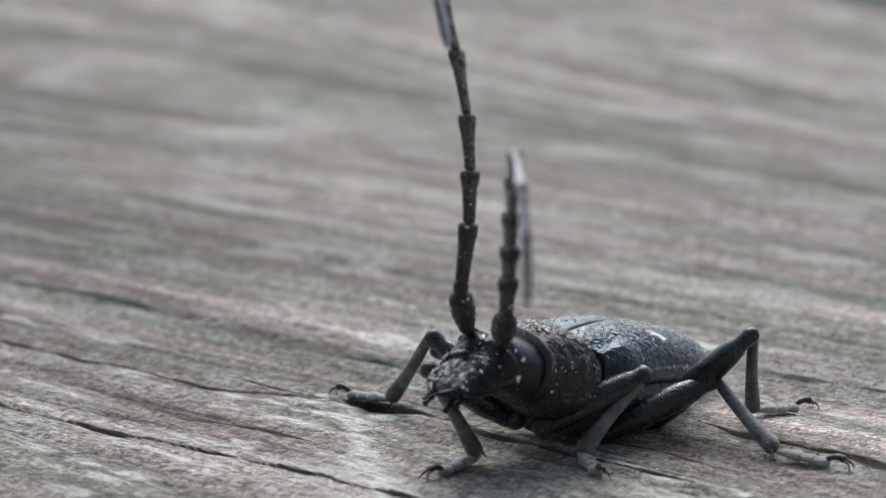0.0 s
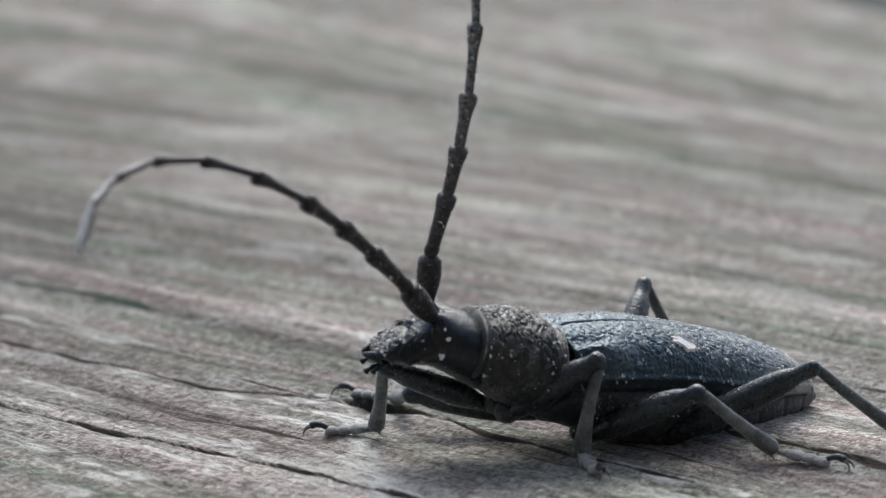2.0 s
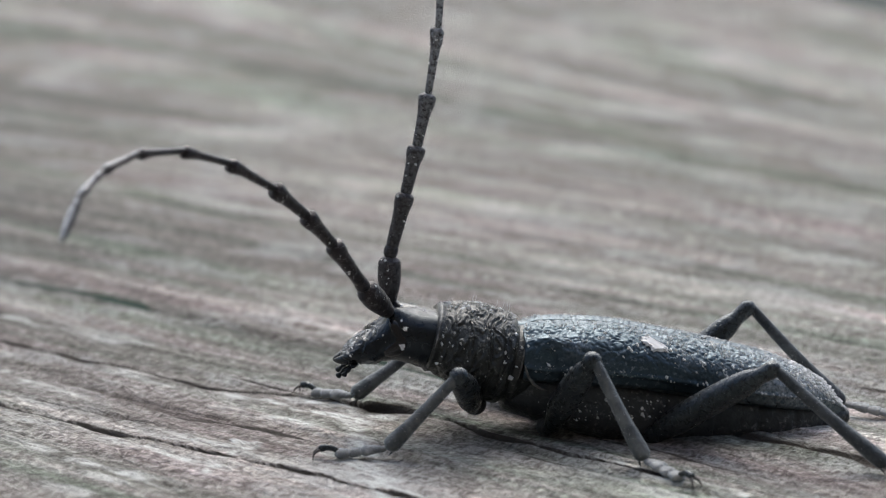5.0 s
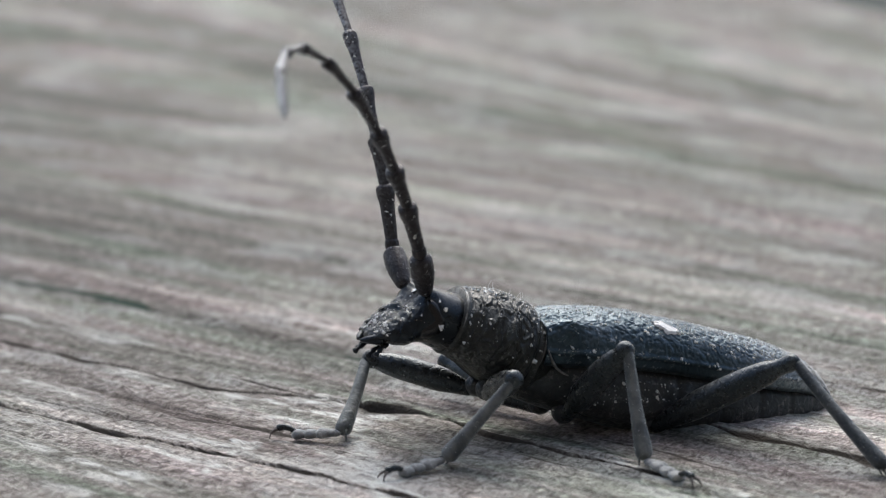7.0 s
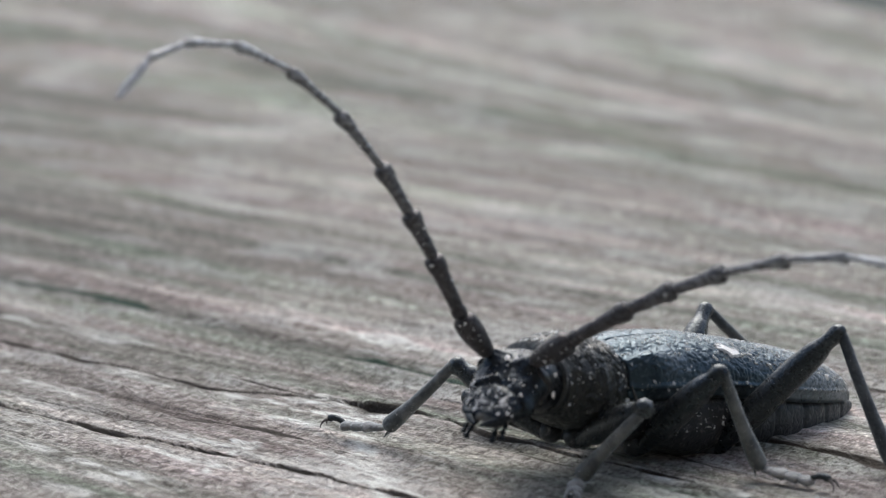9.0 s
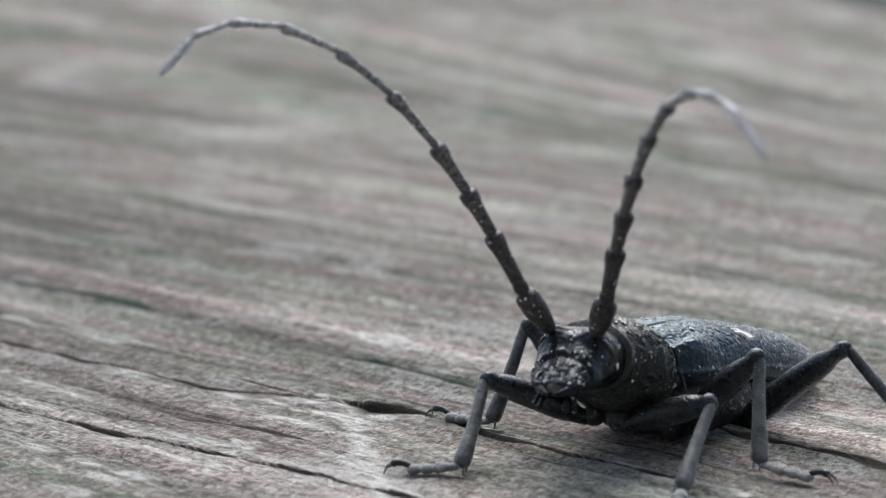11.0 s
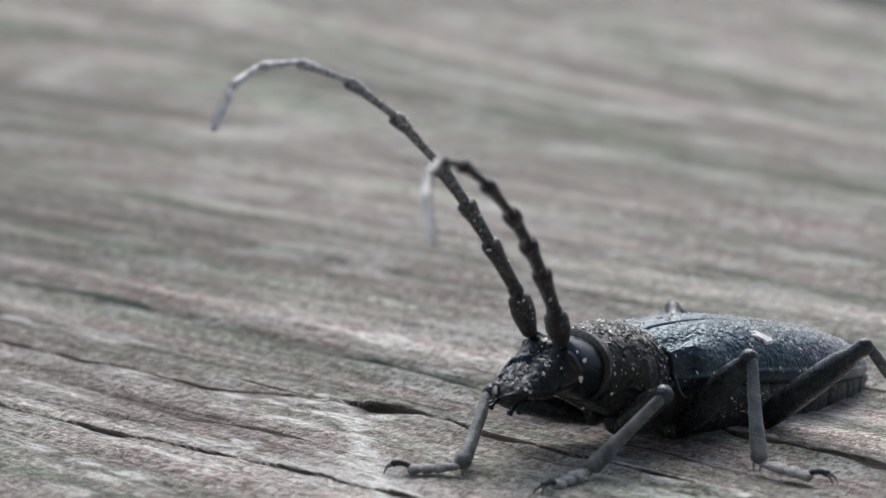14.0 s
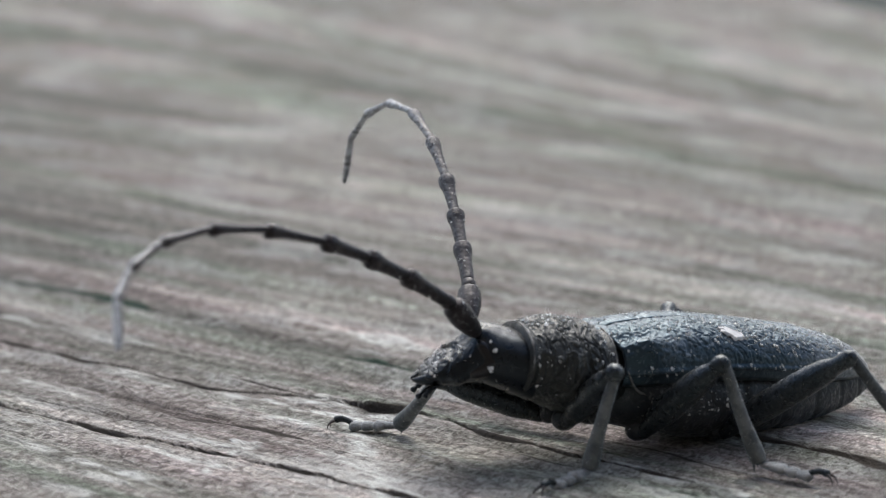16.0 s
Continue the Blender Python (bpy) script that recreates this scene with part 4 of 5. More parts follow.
body_at(13.5, 9.46, 1.34, 2.75, 224.1, 5.4, -2.2, 5.9, 7.6, -1.2, 4.6, 1.5)
body_at(14, 9.40, 1.01, 2.64, 219.4, 4.1, -2.7, 5.0, 7.4, -4.8, 5.9, 0.7)
body_at(15, 9.42, 1.45, 2.56, 218.7, 3.6, -1.0, 6.8, 7.8, -1.7, 6.4, 3.6)
body_at(15.5, 9.37, 1.55, 2.52, 218.1, 2.9, -0.9, 6.0, 8.3, -2.1, 6.2, 2.2)
body_at(16, 7.34, -1.56, 3.41, 210.5, 2.9, 0.7, -6.1, 7.3, -13.4, 7.1, -2.6)
antenna_at("left", 0, 273.3, -12.4, 39.1, 37.0, -179.9, -0.1, 2.2, 18.4)
antenna_at("left", 0.5, 267.8, -17.7, 53.8, -51.9, -50.1, -7.5, 0.4, 33.1)
antenna_at("left", 0.8, 246.4, 32.3, 41.3, -95.0, 47.3, 18.7, -15.6, 7.3)
antenna_at("left", 1, 241.6, 44.9, 48.6, -103.4, 47.6, 15.2, -19.4, 0.2)
antenna_at("left", 1.2, 253.6, 6.6, 69.0, -117.2, 27.9, 1.0, -4.2, 18.5)
antenna_at("left", 1.5, 258.7, -36.0, 55.0, -55.6, -39.2, -10.6, -0.9, 52.8)
antenna_at("left", 1.8, 247.0, -35.0, 52.3, -24.4, -73.5, -11.8, 2.9, 62.2)
antenna_at("left", 2, 234.1, -29.9, 44.0, -22.5, -68.1, 1.4, -2.9, 64.7)
antenna_at("left", 2.2, 223.3, -25.7, 28.8, -35.6, -43.1, 3.7, -4.8, 85.7)
antenna_at("left", 2.5, 225.8, -19.3, 60.9, -20.0, -91.8, -8.8, -6.5, 54.3)
antenna_at("left", 2.7, 222.5, -18.1, 60.8, -20.6, -98.3, -14.3, -7.0, 47.6)
antenna_at("left", 3, 206.6, -8.4, 62.9, -11.4, -99.4, -12.1, -4.8, 55.7)
antenna_at("left", 3.3, 197.7, -11.0, 73.2, -47.2, -94.3, -12.3, -6.2, 31.6)
antenna_at("left", 3.5, 187.9, -11.2, 74.3, -29.1, -88.4, -17.5, -7.3, 20.3)
antenna_at("left", 3.8, 202.9, 2.8, 78.0, -30.5, -100.5, -11.8, -6.4, 32.5)
antenna_at("left", 4, 205.0, 9.5, 65.1, -23.7, -97.2, -7.7, -4.7, 47.1)
antenna_at("left", 4.2, 196.9, 2.9, 62.1, -29.8, -86.3, -15.5, 4.7, 62.5)
antenna_at("left", 6.3, 297.8, -23.4, 48.7, -80.2, -7.3, -5.4, -6.0, -11.3)
antenna_at("left", 6.5, 264.6, -37.0, 37.6, -55.0, -27.0, 17.4, 6.1, 56.7)
antenna_at("left", 6.7, 270.9, -32.3, 67.0, -34.6, -77.2, 11.2, 6.3, 43.8)
antenna_at("left", 6.9, 254.7, -6.6, 61.3, -11.1, -96.7, -0.9, 2.0, 27.7)
antenna_at("left", 7, 254.7, -33.8, 61.5, -26.7, -81.3, -0.6, 5.4, 64.0)
antenna_at("left", 7.5, 235.8, -25.3, 48.0, -29.4, -71.6, 13.4, 3.5, 68.7)
antenna_at("left", 7.7, 238.3, -12.9, 65.1, -19.0, -91.8, -0.7, 0.7, 56.9)
antenna_at("left", 7.8, 246.7, -9.5, 64.8, -14.8, -69.8, -5.5, 2.2, 46.2)
antenna_at("left", 8, 266.5, -17.8, 65.9, -38.6, -72.0, -13.2, 4.2, 33.5)
antenna_at("left", 8.1, 287.5, -35.3, 63.7, -41.0, -72.0, -11.1, 5.8, 29.1)
antenna_at("left", 8.2, 332.2, -36.3, 43.8, -24.7, -66.2, -9.0, 3.5, -19.7)
antenna_at("left", 8.3, 323.1, -39.1, 32.3, -13.7, -28.6, -3.6, 1.7, 23.9)
antenna_at("left", 8.4, 330.3, -55.1, 24.9, -41.7, -6.5, 5.8, -1.7, 3.3)
antenna_at("left", 8.5, 311.1, -54.2, 34.1, -70.9, 22.1, 17.7, -3.6, 20.3)
antenna_at("left", 8.7, 279.1, -14.6, 50.2, -68.9, -5.6, 11.7, -11.4, 13.4)
antenna_at("left", 9, 335.9, -21.3, 37.5, -38.0, -27.6, -3.0, -10.3, -60.5)
antenna_at("left", 9.2, 329.2, -13.3, 31.6, -39.9, -37.3, 8.8, 2.2, -36.9)
antenna_at("left", 11.5, 275.5, -1.0, 64.0, -16.3, -89.4, -10.2, 4.4, 16.9)
antenna_at("left", 12, 278.3, -3.9, 59.0, -2.2, -102.8, -0.5, 7.3, 16.9)
antenna_at("left", 12.5, 280.5, -1.0, 62.1, -10.7, -93.6, -8.1, 1.9, 12.5)
antenna_at("left", 13, 273.6, 5.3, 58.4, -14.4, -86.2, -5.9, 8.6, 11.8)
antenna_at("left", 13.4, 262.8, -10.6, 51.8, -69.0, -12.7, 9.2, 10.0, 25.4)
antenna_at("left", 13.5, 258.9, -18.0, 44.8, -73.9, 1.9, 10.7, 11.2, 40.8)
antenna_at("left", 13.7, 251.5, -21.2, 37.3, -59.6, -15.6, 5.5, 6.7, 49.4)
antenna_at("left", 14, 253.6, -28.4, 52.8, -30.6, -65.1, -2.1, 3.5, 59.7)
antenna_at("left", 14.5, 254.7, -5.7, 71.0, -42.8, -65.6, -15.4, 3.5, 38.0)
antenna_at("left", 15, 255.9, -3.4, 65.6, -32.6, -72.0, -7.1, 0.5, 31.9)
antenna_at("left", 15.5, 249.9, -1.5, 62.4, -32.0, -74.1, -13.2, 6.1, 37.3)
antenna_at("left", 15.6, 252.7, -15.1, 56.4, -37.8, -58.5, -11.8, 5.9, 42.6)
antenna_at("left", 16, 225.8, -30.1, 37.7, -36.7, -45.2, 7.7, 2.9, 93.4)
antenna_at("right", 0, 215.6, 55.1, 110.2, -63.9, -117.5, -48.4, 34.7, 22.4)
antenna_at("right", 0.5, 221.5, 7.2, 81.3, -26.7, -72.5, -22.1, 23.1, -7.9)
antenna_at("right", 0.8, 207.4, 22.8, 96.5, -46.1, -64.6, -36.8, 33.4, 19.2)
antenna_at("right", 1, 218.7, 1.8, 67.2, -32.3, -87.8, -6.2, 22.6, 60.7)
antenna_at("right", 1.2, 203.7, 14.1, 111.0, -41.3, -87.1, -47.5, 41.4, 36.6)
antenna_at("right", 1.5, 141.6, -62.8, 112.7, 10.7, -36.0, -15.5, 8.0, -7.9)
antenna_at("right", 1.8, 127.2, -39.0, 92.0, -84.0, -89.4, 12.1, -27.2, -7.6)
antenna_at("right", 2, 137.5, -16.5, 114.6, -21.6, -69.9, -13.1, -23.8, -1.9)
antenna_at("right", 2.2, 145.4, -20.4, 102.8, -24.9, -54.3, -8.2, -13.0, -10.2)
antenna_at("right", 2.5, 145.1, -31.4, 109.8, 12.6, -25.3, -5.2, 1.7, -26.9)
antenna_at("right", 2.7, 152.1, -13.9, 95.8, -30.4, -42.8, -5.3, 1.0, -15.8)
antenna_at("right", 3, 129.3, 3.2, 106.7, -5.6, -52.9, -11.6, -0.2, -0.7)
antenna_at("right", 3.3, 77.9, -2.4, 53.9, 15.5, -118.8, -9.8, 2.4, -6.2)
antenna_at("right", 3.5, 102.7, 14.0, 42.1, 37.0, -148.5, -8.8, 4.2, -9.2)
antenna_at("right", 3.8, 112.2, 0.3, 56.5, -15.4, -112.7, -12.3, 5.5, 3.9)
antenna_at("right", 4, 118.2, -19.3, 78.7, -38.0, -80.4, -14.9, 7.0, 8.6)
antenna_at("right", 4.2, 146.8, 0.4, 117.3, 3.0, -60.8, -12.8, -0.3, -11.5)
antenna_at("right", 6.3, 202.3, -20.4, 77.9, -22.6, -70.7, -18.5, 2.5, -15.4)
antenna_at("right", 6.5, 145.3, -11.2, 82.1, -46.8, -85.6, -29.3, -9.9, -40.6)
antenna_at("right", 6.7, 135.9, -7.2, 87.3, -68.7, -77.7, -39.6, -16.1, -26.0)
antenna_at("right", 6.9, 134.4, -28.6, 85.7, -62.9, -50.0, -48.7, -17.4, -12.8)
antenna_at("right", 7, 128.0, -27.3, 88.4, -70.9, -44.0, -49.4, -19.5, -7.6)
antenna_at("right", 7.5, 127.7, -69.3, 111.6, 23.0, -22.0, -5.6, -14.8, -9.3)
antenna_at("right", 7.7, 169.3, -30.2, 90.3, -43.8, -56.2, -5.6, -5.2, 16.5)
antenna_at("right", 7.8, 177.0, -17.5, 82.2, -24.9, -61.8, -11.9, 1.8, 32.4)
antenna_at("right", 8, 201.5, 7.7, 73.6, -32.9, -79.4, -12.9, 9.6, 53.9)
antenna_at("right", 8.1, 203.1, 3.2, 77.3, -38.6, -73.2, -8.6, 9.3, 45.9)
antenna_at("right", 8.2, 238.9, -63.7, 47.4, -35.0, -60.7, -3.4, 12.0, -57.7)
antenna_at("right", 8.3, 240.4, -13.4, 28.1, -17.2, -33.2, 1.0, 6.8, -17.9)
antenna_at("right", 8.4, 241.9, -33.4, 33.2, 2.9, -76.8, -1.0, 4.2, -86.1)
antenna_at("right", 8.5, 203.6, -21.9, 47.6, -13.1, -100.1, 0.6, 1.2, -60.3)
antenna_at("right", 8.7, 198.5, -22.8, 63.2, -3.7, -119.1, -7.8, 1.1, -41.8)
antenna_at("right", 9, 211.6, -5.1, 64.8, -10.8, -102.4, -11.7, 1.7, 35.4)
antenna_at("right", 9.2, 226.1, -26.1, 48.5, -22.5, -79.3, 0.6, 0.8, 58.7)
antenna_at("right", 11.5, 201.9, -19.7, 64.6, -2.3, -108.0, -9.3, -1.5, 57.5)
antenna_at("right", 12, 201.3, -21.3, 59.1, 9.9, -116.5, -6.8, 0.4, 60.0)
antenna_at("right", 12.5, 211.4, -60.0, 61.2, 8.0, -131.3, -9.8, 1.6, -9.7)
antenna_at("right", 13, 207.1, -47.5, 66.5, -0.9, -124.3, -14.4, 0.5, -26.1)
antenna_at("right", 13.4, 223.7, -19.9, 78.4, -16.2, -113.0, -2.4, 5.1, 46.0)
antenna_at("right", 13.5, 219.1, -18.1, 63.6, -4.8, -107.0, 0.9, 6.9, 48.6)
antenna_at("right", 13.7, 219.5, -19.3, 86.0, -7.6, -105.3, 4.5, 10.3, 51.3)
antenna_at("right", 14, 219.8, -17.6, 59.9, -12.9, -98.2, 4.4, 14.9, 56.1)
antenna_at("right", 14.5, 196.5, -17.4, 62.7, -2.8, -103.8, -4.5, 18.2, 75.8)
antenna_at("right", 15, 191.5, 16.9, 63.6, 7.0, -114.0, -4.7, 8.4, 38.2)
antenna_at("right", 15.5, 211.3, -13.7, 64.4, -1.5, -109.6, -11.5, 17.7, 57.2)
antenna_at("right", 15.6, 214.1, -15.9, 69.5, -30.0, -87.5, -9.2, 16.8, 72.4)
antenna_at("right", 16, 94.2, 17.5, 21.5, 48.6, -168.1, 5.6, -6.2, 28.6)
foot_at("left front", 0, 6.46, -3.86, 0.45, 7.41, -7.24, 0.20, -28)
foot_at("left front", 0.5, 6.46, -3.86, 0.45, 7.41, -7.24, 0.20, 7)
foot_at("left front", 0.8, 6.46, -3.86, 0.45, 7.41, -7.24, 0.20, 14)
foot_at("left front", 1, 6.46, -3.86, 0.45, 7.41, -7.24, 0.20, 8)
foot_at("left front", 1.2, 6.46, -3.86, 0.45, 7.41, -7.24, 0.20, 7)
foot_at("left front", 1.5, 6.46, -3.86, 0.45, 7.41, -7.24, 0.20, -23)
foot_at("left front", 1.8, 6.46, -3.86, 0.45, 7.41, -7.24, 0.20, 2)
foot_at("left front", 2, 6.46, -3.86, 0.45, 7.41, -7.24, 0.20, 10)
foot_at("left front", 2.5, -2.65, -3.03, 0.45, -5.31, -3.12, 0.20, -49)
foot_at("left front", 3, -2.65, -3.03, 0.45, -5.31, -3.12, 0.20, -39)
foot_at("left front", 3.5, -2.65, -3.03, 0.45, -5.31, -3.12, 0.20, -35)
foot_at("left front", 4, -2.65, -3.03, 0.45, -5.31, -3.12, 0.20, -39)
foot_at("left front", 4.2, -2.65, -3.03, 0.45, -5.31, -3.12, 0.20, -37)
foot_at("left front", 6.3, -2.65, -3.03, 0.45, -5.31, -3.12, 0.20, -46)
foot_at("left front", 6.5, 0.07, -4.85, 0.45, -1.83, -6.08, 0.20, -47)
foot_at("left front", 7, 0.07, -4.85, 0.45, -1.83, -6.08, 0.20, -42)
foot_at("left front", 7.5, 0.07, -4.85, 0.45, -1.83, -6.08, 0.20, -40)
foot_at("left front", 8, 0.07, -4.85, 0.45, -1.83, -6.08, 0.20, -45)
foot_at("left front", 8.5, 0.07, -4.85, 0.45, -1.83, -6.08, 0.20, -50)
foot_at("left front", 9, 6.14, -7.89, 0.45, 5.61, -10.88, 0.20, -36)
foot_at("left front", 9.2, 6.14, -7.89, 0.45, 5.61, -10.88, 0.20, -45)
foot_at("left front", 11.5, 10.66, -9.63, 0.45, 10.08, -12.72, 0.20, -44)
foot_at("left front", 12.5, 10.66, -9.63, 0.45, 10.08, -12.72, 0.20, -44)
foot_at("left front", 13, 10.66, -9.63, 0.45, 10.08, -12.72, 0.20, -43)
foot_at("left front", 13.5, 10.66, -9.63, 0.45, 10.08, -12.72, 0.20, -38)
foot_at("left front", 14, 6.68, -6.61, 0.45, 5.04, -8.31, 0.20, -44)
foot_at("left front", 14.5, 6.68, -6.61, 0.45, 5.04, -8.31, 0.20, -45)
foot_at("left front", 15.5, 6.68, -6.61, 0.45, 5.04, -8.31, 0.20, -45)
foot_at("left front", 16, 6.68, -6.61, 0.45, 5.04, -8.31, 0.20, -11)
foot_at("left middle", 0, 15.70, -3.38, 0.45, 18.90, -5.32, 0.20, -50)
foot_at("left middle", 0.5, 15.70, -3.38, 0.45, 18.90, -5.32, 0.20, -62)
foot_at("left middle", 0.8, 15.70, -3.38, 0.45, 18.90, -5.32, 0.20, 31)
foot_at("left middle", 1, 15.70, -3.38, 0.45, 18.90, -5.32, 0.20, 30)
foot_at("left middle", 1.2, 15.70, -3.38, 0.45, 18.90, -5.32, 0.20, 28)
foot_at("left middle", 1.5, 15.70, -3.38, 0.45, 18.90, -5.32, 0.20, 30)
foot_at("left middle", 1.8, 15.70, -3.38, 0.45, 18.90, -5.32, 0.20, 27)
foot_at("left middle", 2, 15.70, -3.38, 0.45, 18.90, -5.32, 0.20, 33)
foot_at("left middle", 2.5, 15.70, -3.38, 0.45, 18.90, -5.32, 0.20, -36)
foot_at("left middle", 3, 9.41, -4.92, 0.45, 11.13, -7.49, 0.20, 33)
foot_at("left middle", 3.5, 9.41, -4.92, 0.45, 11.13, -7.49, 0.20, 28)
foot_at("left middle", 4, 9.41, -4.92, 0.45, 11.13, -7.49, 0.20, 29)
foot_at("left middle", 4.2, 9.41, -4.92, 0.45, 11.13, -7.49, 0.20, 27)
foot_at("left middle", 6.3, 9.41, -4.92, 0.45, 11.13, -7.49, 0.20, -6)
foot_at("left middle", 6.5, 9.41, -4.92, 0.45, 11.13, -7.49, 0.20, -0)
foot_at("left middle", 7, 9.41, -4.92, 0.45, 11.13, -7.49, 0.20, -2)
foot_at("left middle", 7.5, 9.41, -4.92, 0.45, 11.13, -7.49, 0.20, -3)
foot_at("left middle", 8, 9.41, -4.92, 0.45, 11.13, -7.49, 0.20, -2)
foot_at("left middle", 8.5, 14.60, -6.33, 0.45, 17.75, -8.44, 0.20, 1)
foot_at("left middle", 9, 14.60, -6.33, 0.45, 17.75, -8.44, 0.20, 17)
foot_at("left middle", 9.2, 14.60, -6.33, 0.45, 17.75, -8.44, 0.20, 11)
foot_at("left middle", 11.5, 14.66, -5.54, 0.45, 17.81, -7.65, 0.20, -21)
foot_at("left middle", 12.5, 14.66, -5.54, 0.45, 17.81, -7.65, 0.20, -22)
foot_at("left middle", 13, 14.66, -5.54, 0.45, 17.81, -7.65, 0.20, -17)
foot_at("left middle", 13.5, 14.66, -5.54, 0.45, 17.81, -7.65, 0.20, -20)
foot_at("left middle", 14, 14.66, -5.54, 0.45, 17.81, -7.65, 0.20, -15)
foot_at("left middle", 14.5, 14.66, -5.54, 0.45, 17.81, -7.65, 0.20, -14)
foot_at("left middle", 15.5, 14.66, -5.54, 0.45, 17.81, -7.65, 0.20, -14)
foot_at("left middle", 16, 14.66, -5.54, 0.45, 17.81, -7.65, 0.20, 14)
foot_at("left hind", 0, 15.46, 3.89, 0.45, 19.67, 5.71, 0.20, 40)
foot_at("left hind", 0.5, 15.36, 3.78, 0.45, 19.56, 5.59, 0.20, 38)
foot_at("left hind", 0.8, 15.52, 4.00, 0.45, 19.69, 5.82, 0.20, 31)
foot_at("left hind", 1, 15.46, 3.78, 0.45, 19.62, 5.60, 0.20, 35)
foot_at("left hind", 1.2, 15.52, 3.53, 0.45, 19.74, 6.03, 0.20, 38)
foot_at("left hind", 1.5, 19.47, 7.40, 0.45, 23.00, 8.80, 0.20, 32)
foot_at("left hind", 1.8, 22.78, 2.19, 0.45, 25.52, 0.53, 0.20, 32)
foot_at("left hind", 2, 22.18, -0.28, 0.45, 24.74, -1.86, 0.20, 34)
foot_at("left hind", 2.5, 19.61, -3.96, 0.45, 22.45, -4.99, 0.20, -12)
foot_at("left hind", 3, 19.66, -3.98, 0.45, 22.58, -5.01, 0.20, 12)
foot_at("left hind", 3.5, 21.06, -4.43, 0.45, 23.44, -6.76, 0.20, 26)
foot_at("left hind", 4, 20.48, -6.10, 0.45, 23.07, -7.15, 0.20, 15)
foot_at("left hind", 4.2, 20.49, -5.76, 0.45, 23.05, -7.05, 0.20, 23)
foot_at("left hind", 6.3, 20.10, -4.67, 0.45, 22.50, -5.61, 0.20, -28)
foot_at("left hind", 6.5, 20.29, -5.94, 0.45, 22.69, -6.88, 0.20, -22)
foot_at("left hind", 7, 20.37, -6.17, 0.45, 22.77, -7.11, 0.20, -11)
foot_at("left hind", 7.5, 20.38, -6.18, 0.45, 22.78, -7.12, 0.20, -11)
foot_at("left hind", 8, 20.23, -6.42, 0.45, 22.63, -7.35, 0.20, -12)
foot_at("left hind", 8.5, 20.87, -4.46, 0.45, 23.31, -5.44, 0.20, -13)
foot_at("left hind", 9, 20.78, -6.02, 0.45, 23.23, -7.00, 0.20, -12)
foot_at("left hind", 9.2, 22.39, 7.48, 0.46, 25.50, 8.42, 0.21, 1)
foot_at("left hind", 11.5, 23.30, -4.32, 0.45, 25.76, -5.34, 0.20, 5)
foot_at("left hind", 12.5, 23.28, -4.34, 0.45, 25.75, -5.36, 0.20, 4)
foot_at("left hind", 13, 23.11, -4.37, 0.45, 25.57, -5.39, 0.20, -1)
foot_at("left hind", 13.5, 24.43, -2.19, 0.45, 26.93, -3.25, 0.20, 14)
foot_at("left hind", 14, 23.81, 2.36, 0.45, 26.36, 1.22, 0.20, 37)
foot_at("left hind", 14.5, 23.67, 2.39, 0.45, 26.22, 1.25, 0.20, 35)
foot_at("left hind", 15.5, 23.84, 2.60, 0.45, 26.38, 1.47, 0.20, 36)
foot_at("left hind", 16, 22.72, -2.64, 0.45, 25.18, -3.65, 0.20, 33)
foot_at("right front", 0, 1.64, -4.39, 0.45, -0.10, -6.03, 0.20, 20)
foot_at("right front", 0.5, 1.64, -4.39, 0.45, -0.10, -6.03, 0.20, 15)
foot_at("right front", 0.8, -2.70, -0.88, 0.45, -4.80, -2.93, 0.20, -30)
foot_at("right front", 1, -3.28, 0.46, 0.45, -7.07, 0.66, 0.20, -15)
foot_at("right front", 1.2, -3.28, 0.46, 0.45, -7.07, 0.66, 0.20, -9)
foot_at("right front", 1.5, -3.28, 0.46, 0.45, -7.07, 0.66, 0.20, -37)
foot_at("right front", 1.8, -3.28, 0.46, 0.45, -7.07, 0.66, 0.20, -31)
foot_at("right front", 2, -3.28, 0.46, 0.45, -7.07, 0.66, 0.20, -39)
foot_at("right front", 2.5, -5.02, 11.00, 0.77, -9.02, 12.18, 0.77, -29)
foot_at("right front", 3, -4.63, 6.58, 0.45, -8.14, 8.87, 0.20, 30)
foot_at("right front", 3.5, -4.63, 6.58, 0.45, -8.14, 8.87, 0.20, 55)
foot_at("right front", 4, -4.63, 6.58, 0.45, -8.14, 8.87, 0.20, 50)
foot_at("right front", 4.2, -4.63, 6.58, 0.45, -8.14, 8.87, 0.20, 49)
foot_at("right front", 6.3, -4.90, -0.38, 0.45, -8.36, 0.30, 0.20, 58)
foot_at("right front", 6.5, -4.90, -0.38, 0.45, -8.36, 0.30, 0.20, 52)
foot_at("right front", 7, -4.90, -0.38, 0.45, -8.36, 0.30, 0.20, 57)
foot_at("right front", 7.5, -4.90, -0.38, 0.45, -8.36, 0.30, 0.20, 51)
foot_at("right front", 8, -4.90, -0.38, 0.45, -8.36, 0.30, 0.20, 48)
foot_at("right front", 8.5, -2.78, -1.07, 0.89, -6.43, 1.03, 0.56, 44)
foot_at("right front", 9, -2.78, -1.07, 0.89, -6.43, 1.03, 0.56, 1)
foot_at("right front", 9.2, -2.78, -1.07, 0.89, -6.43, 1.03, 0.56, 5)
foot_at("right front", 11.5, 0.79, -6.01, 0.45, -2.21, -5.72, 0.20, 41)
foot_at("right front", 12.5, 0.79, -6.01, 0.45, -2.21, -5.72, 0.20, 42)
foot_at("right front", 13, 0.79, -6.01, 0.45, -2.21, -5.72, 0.20, 43)
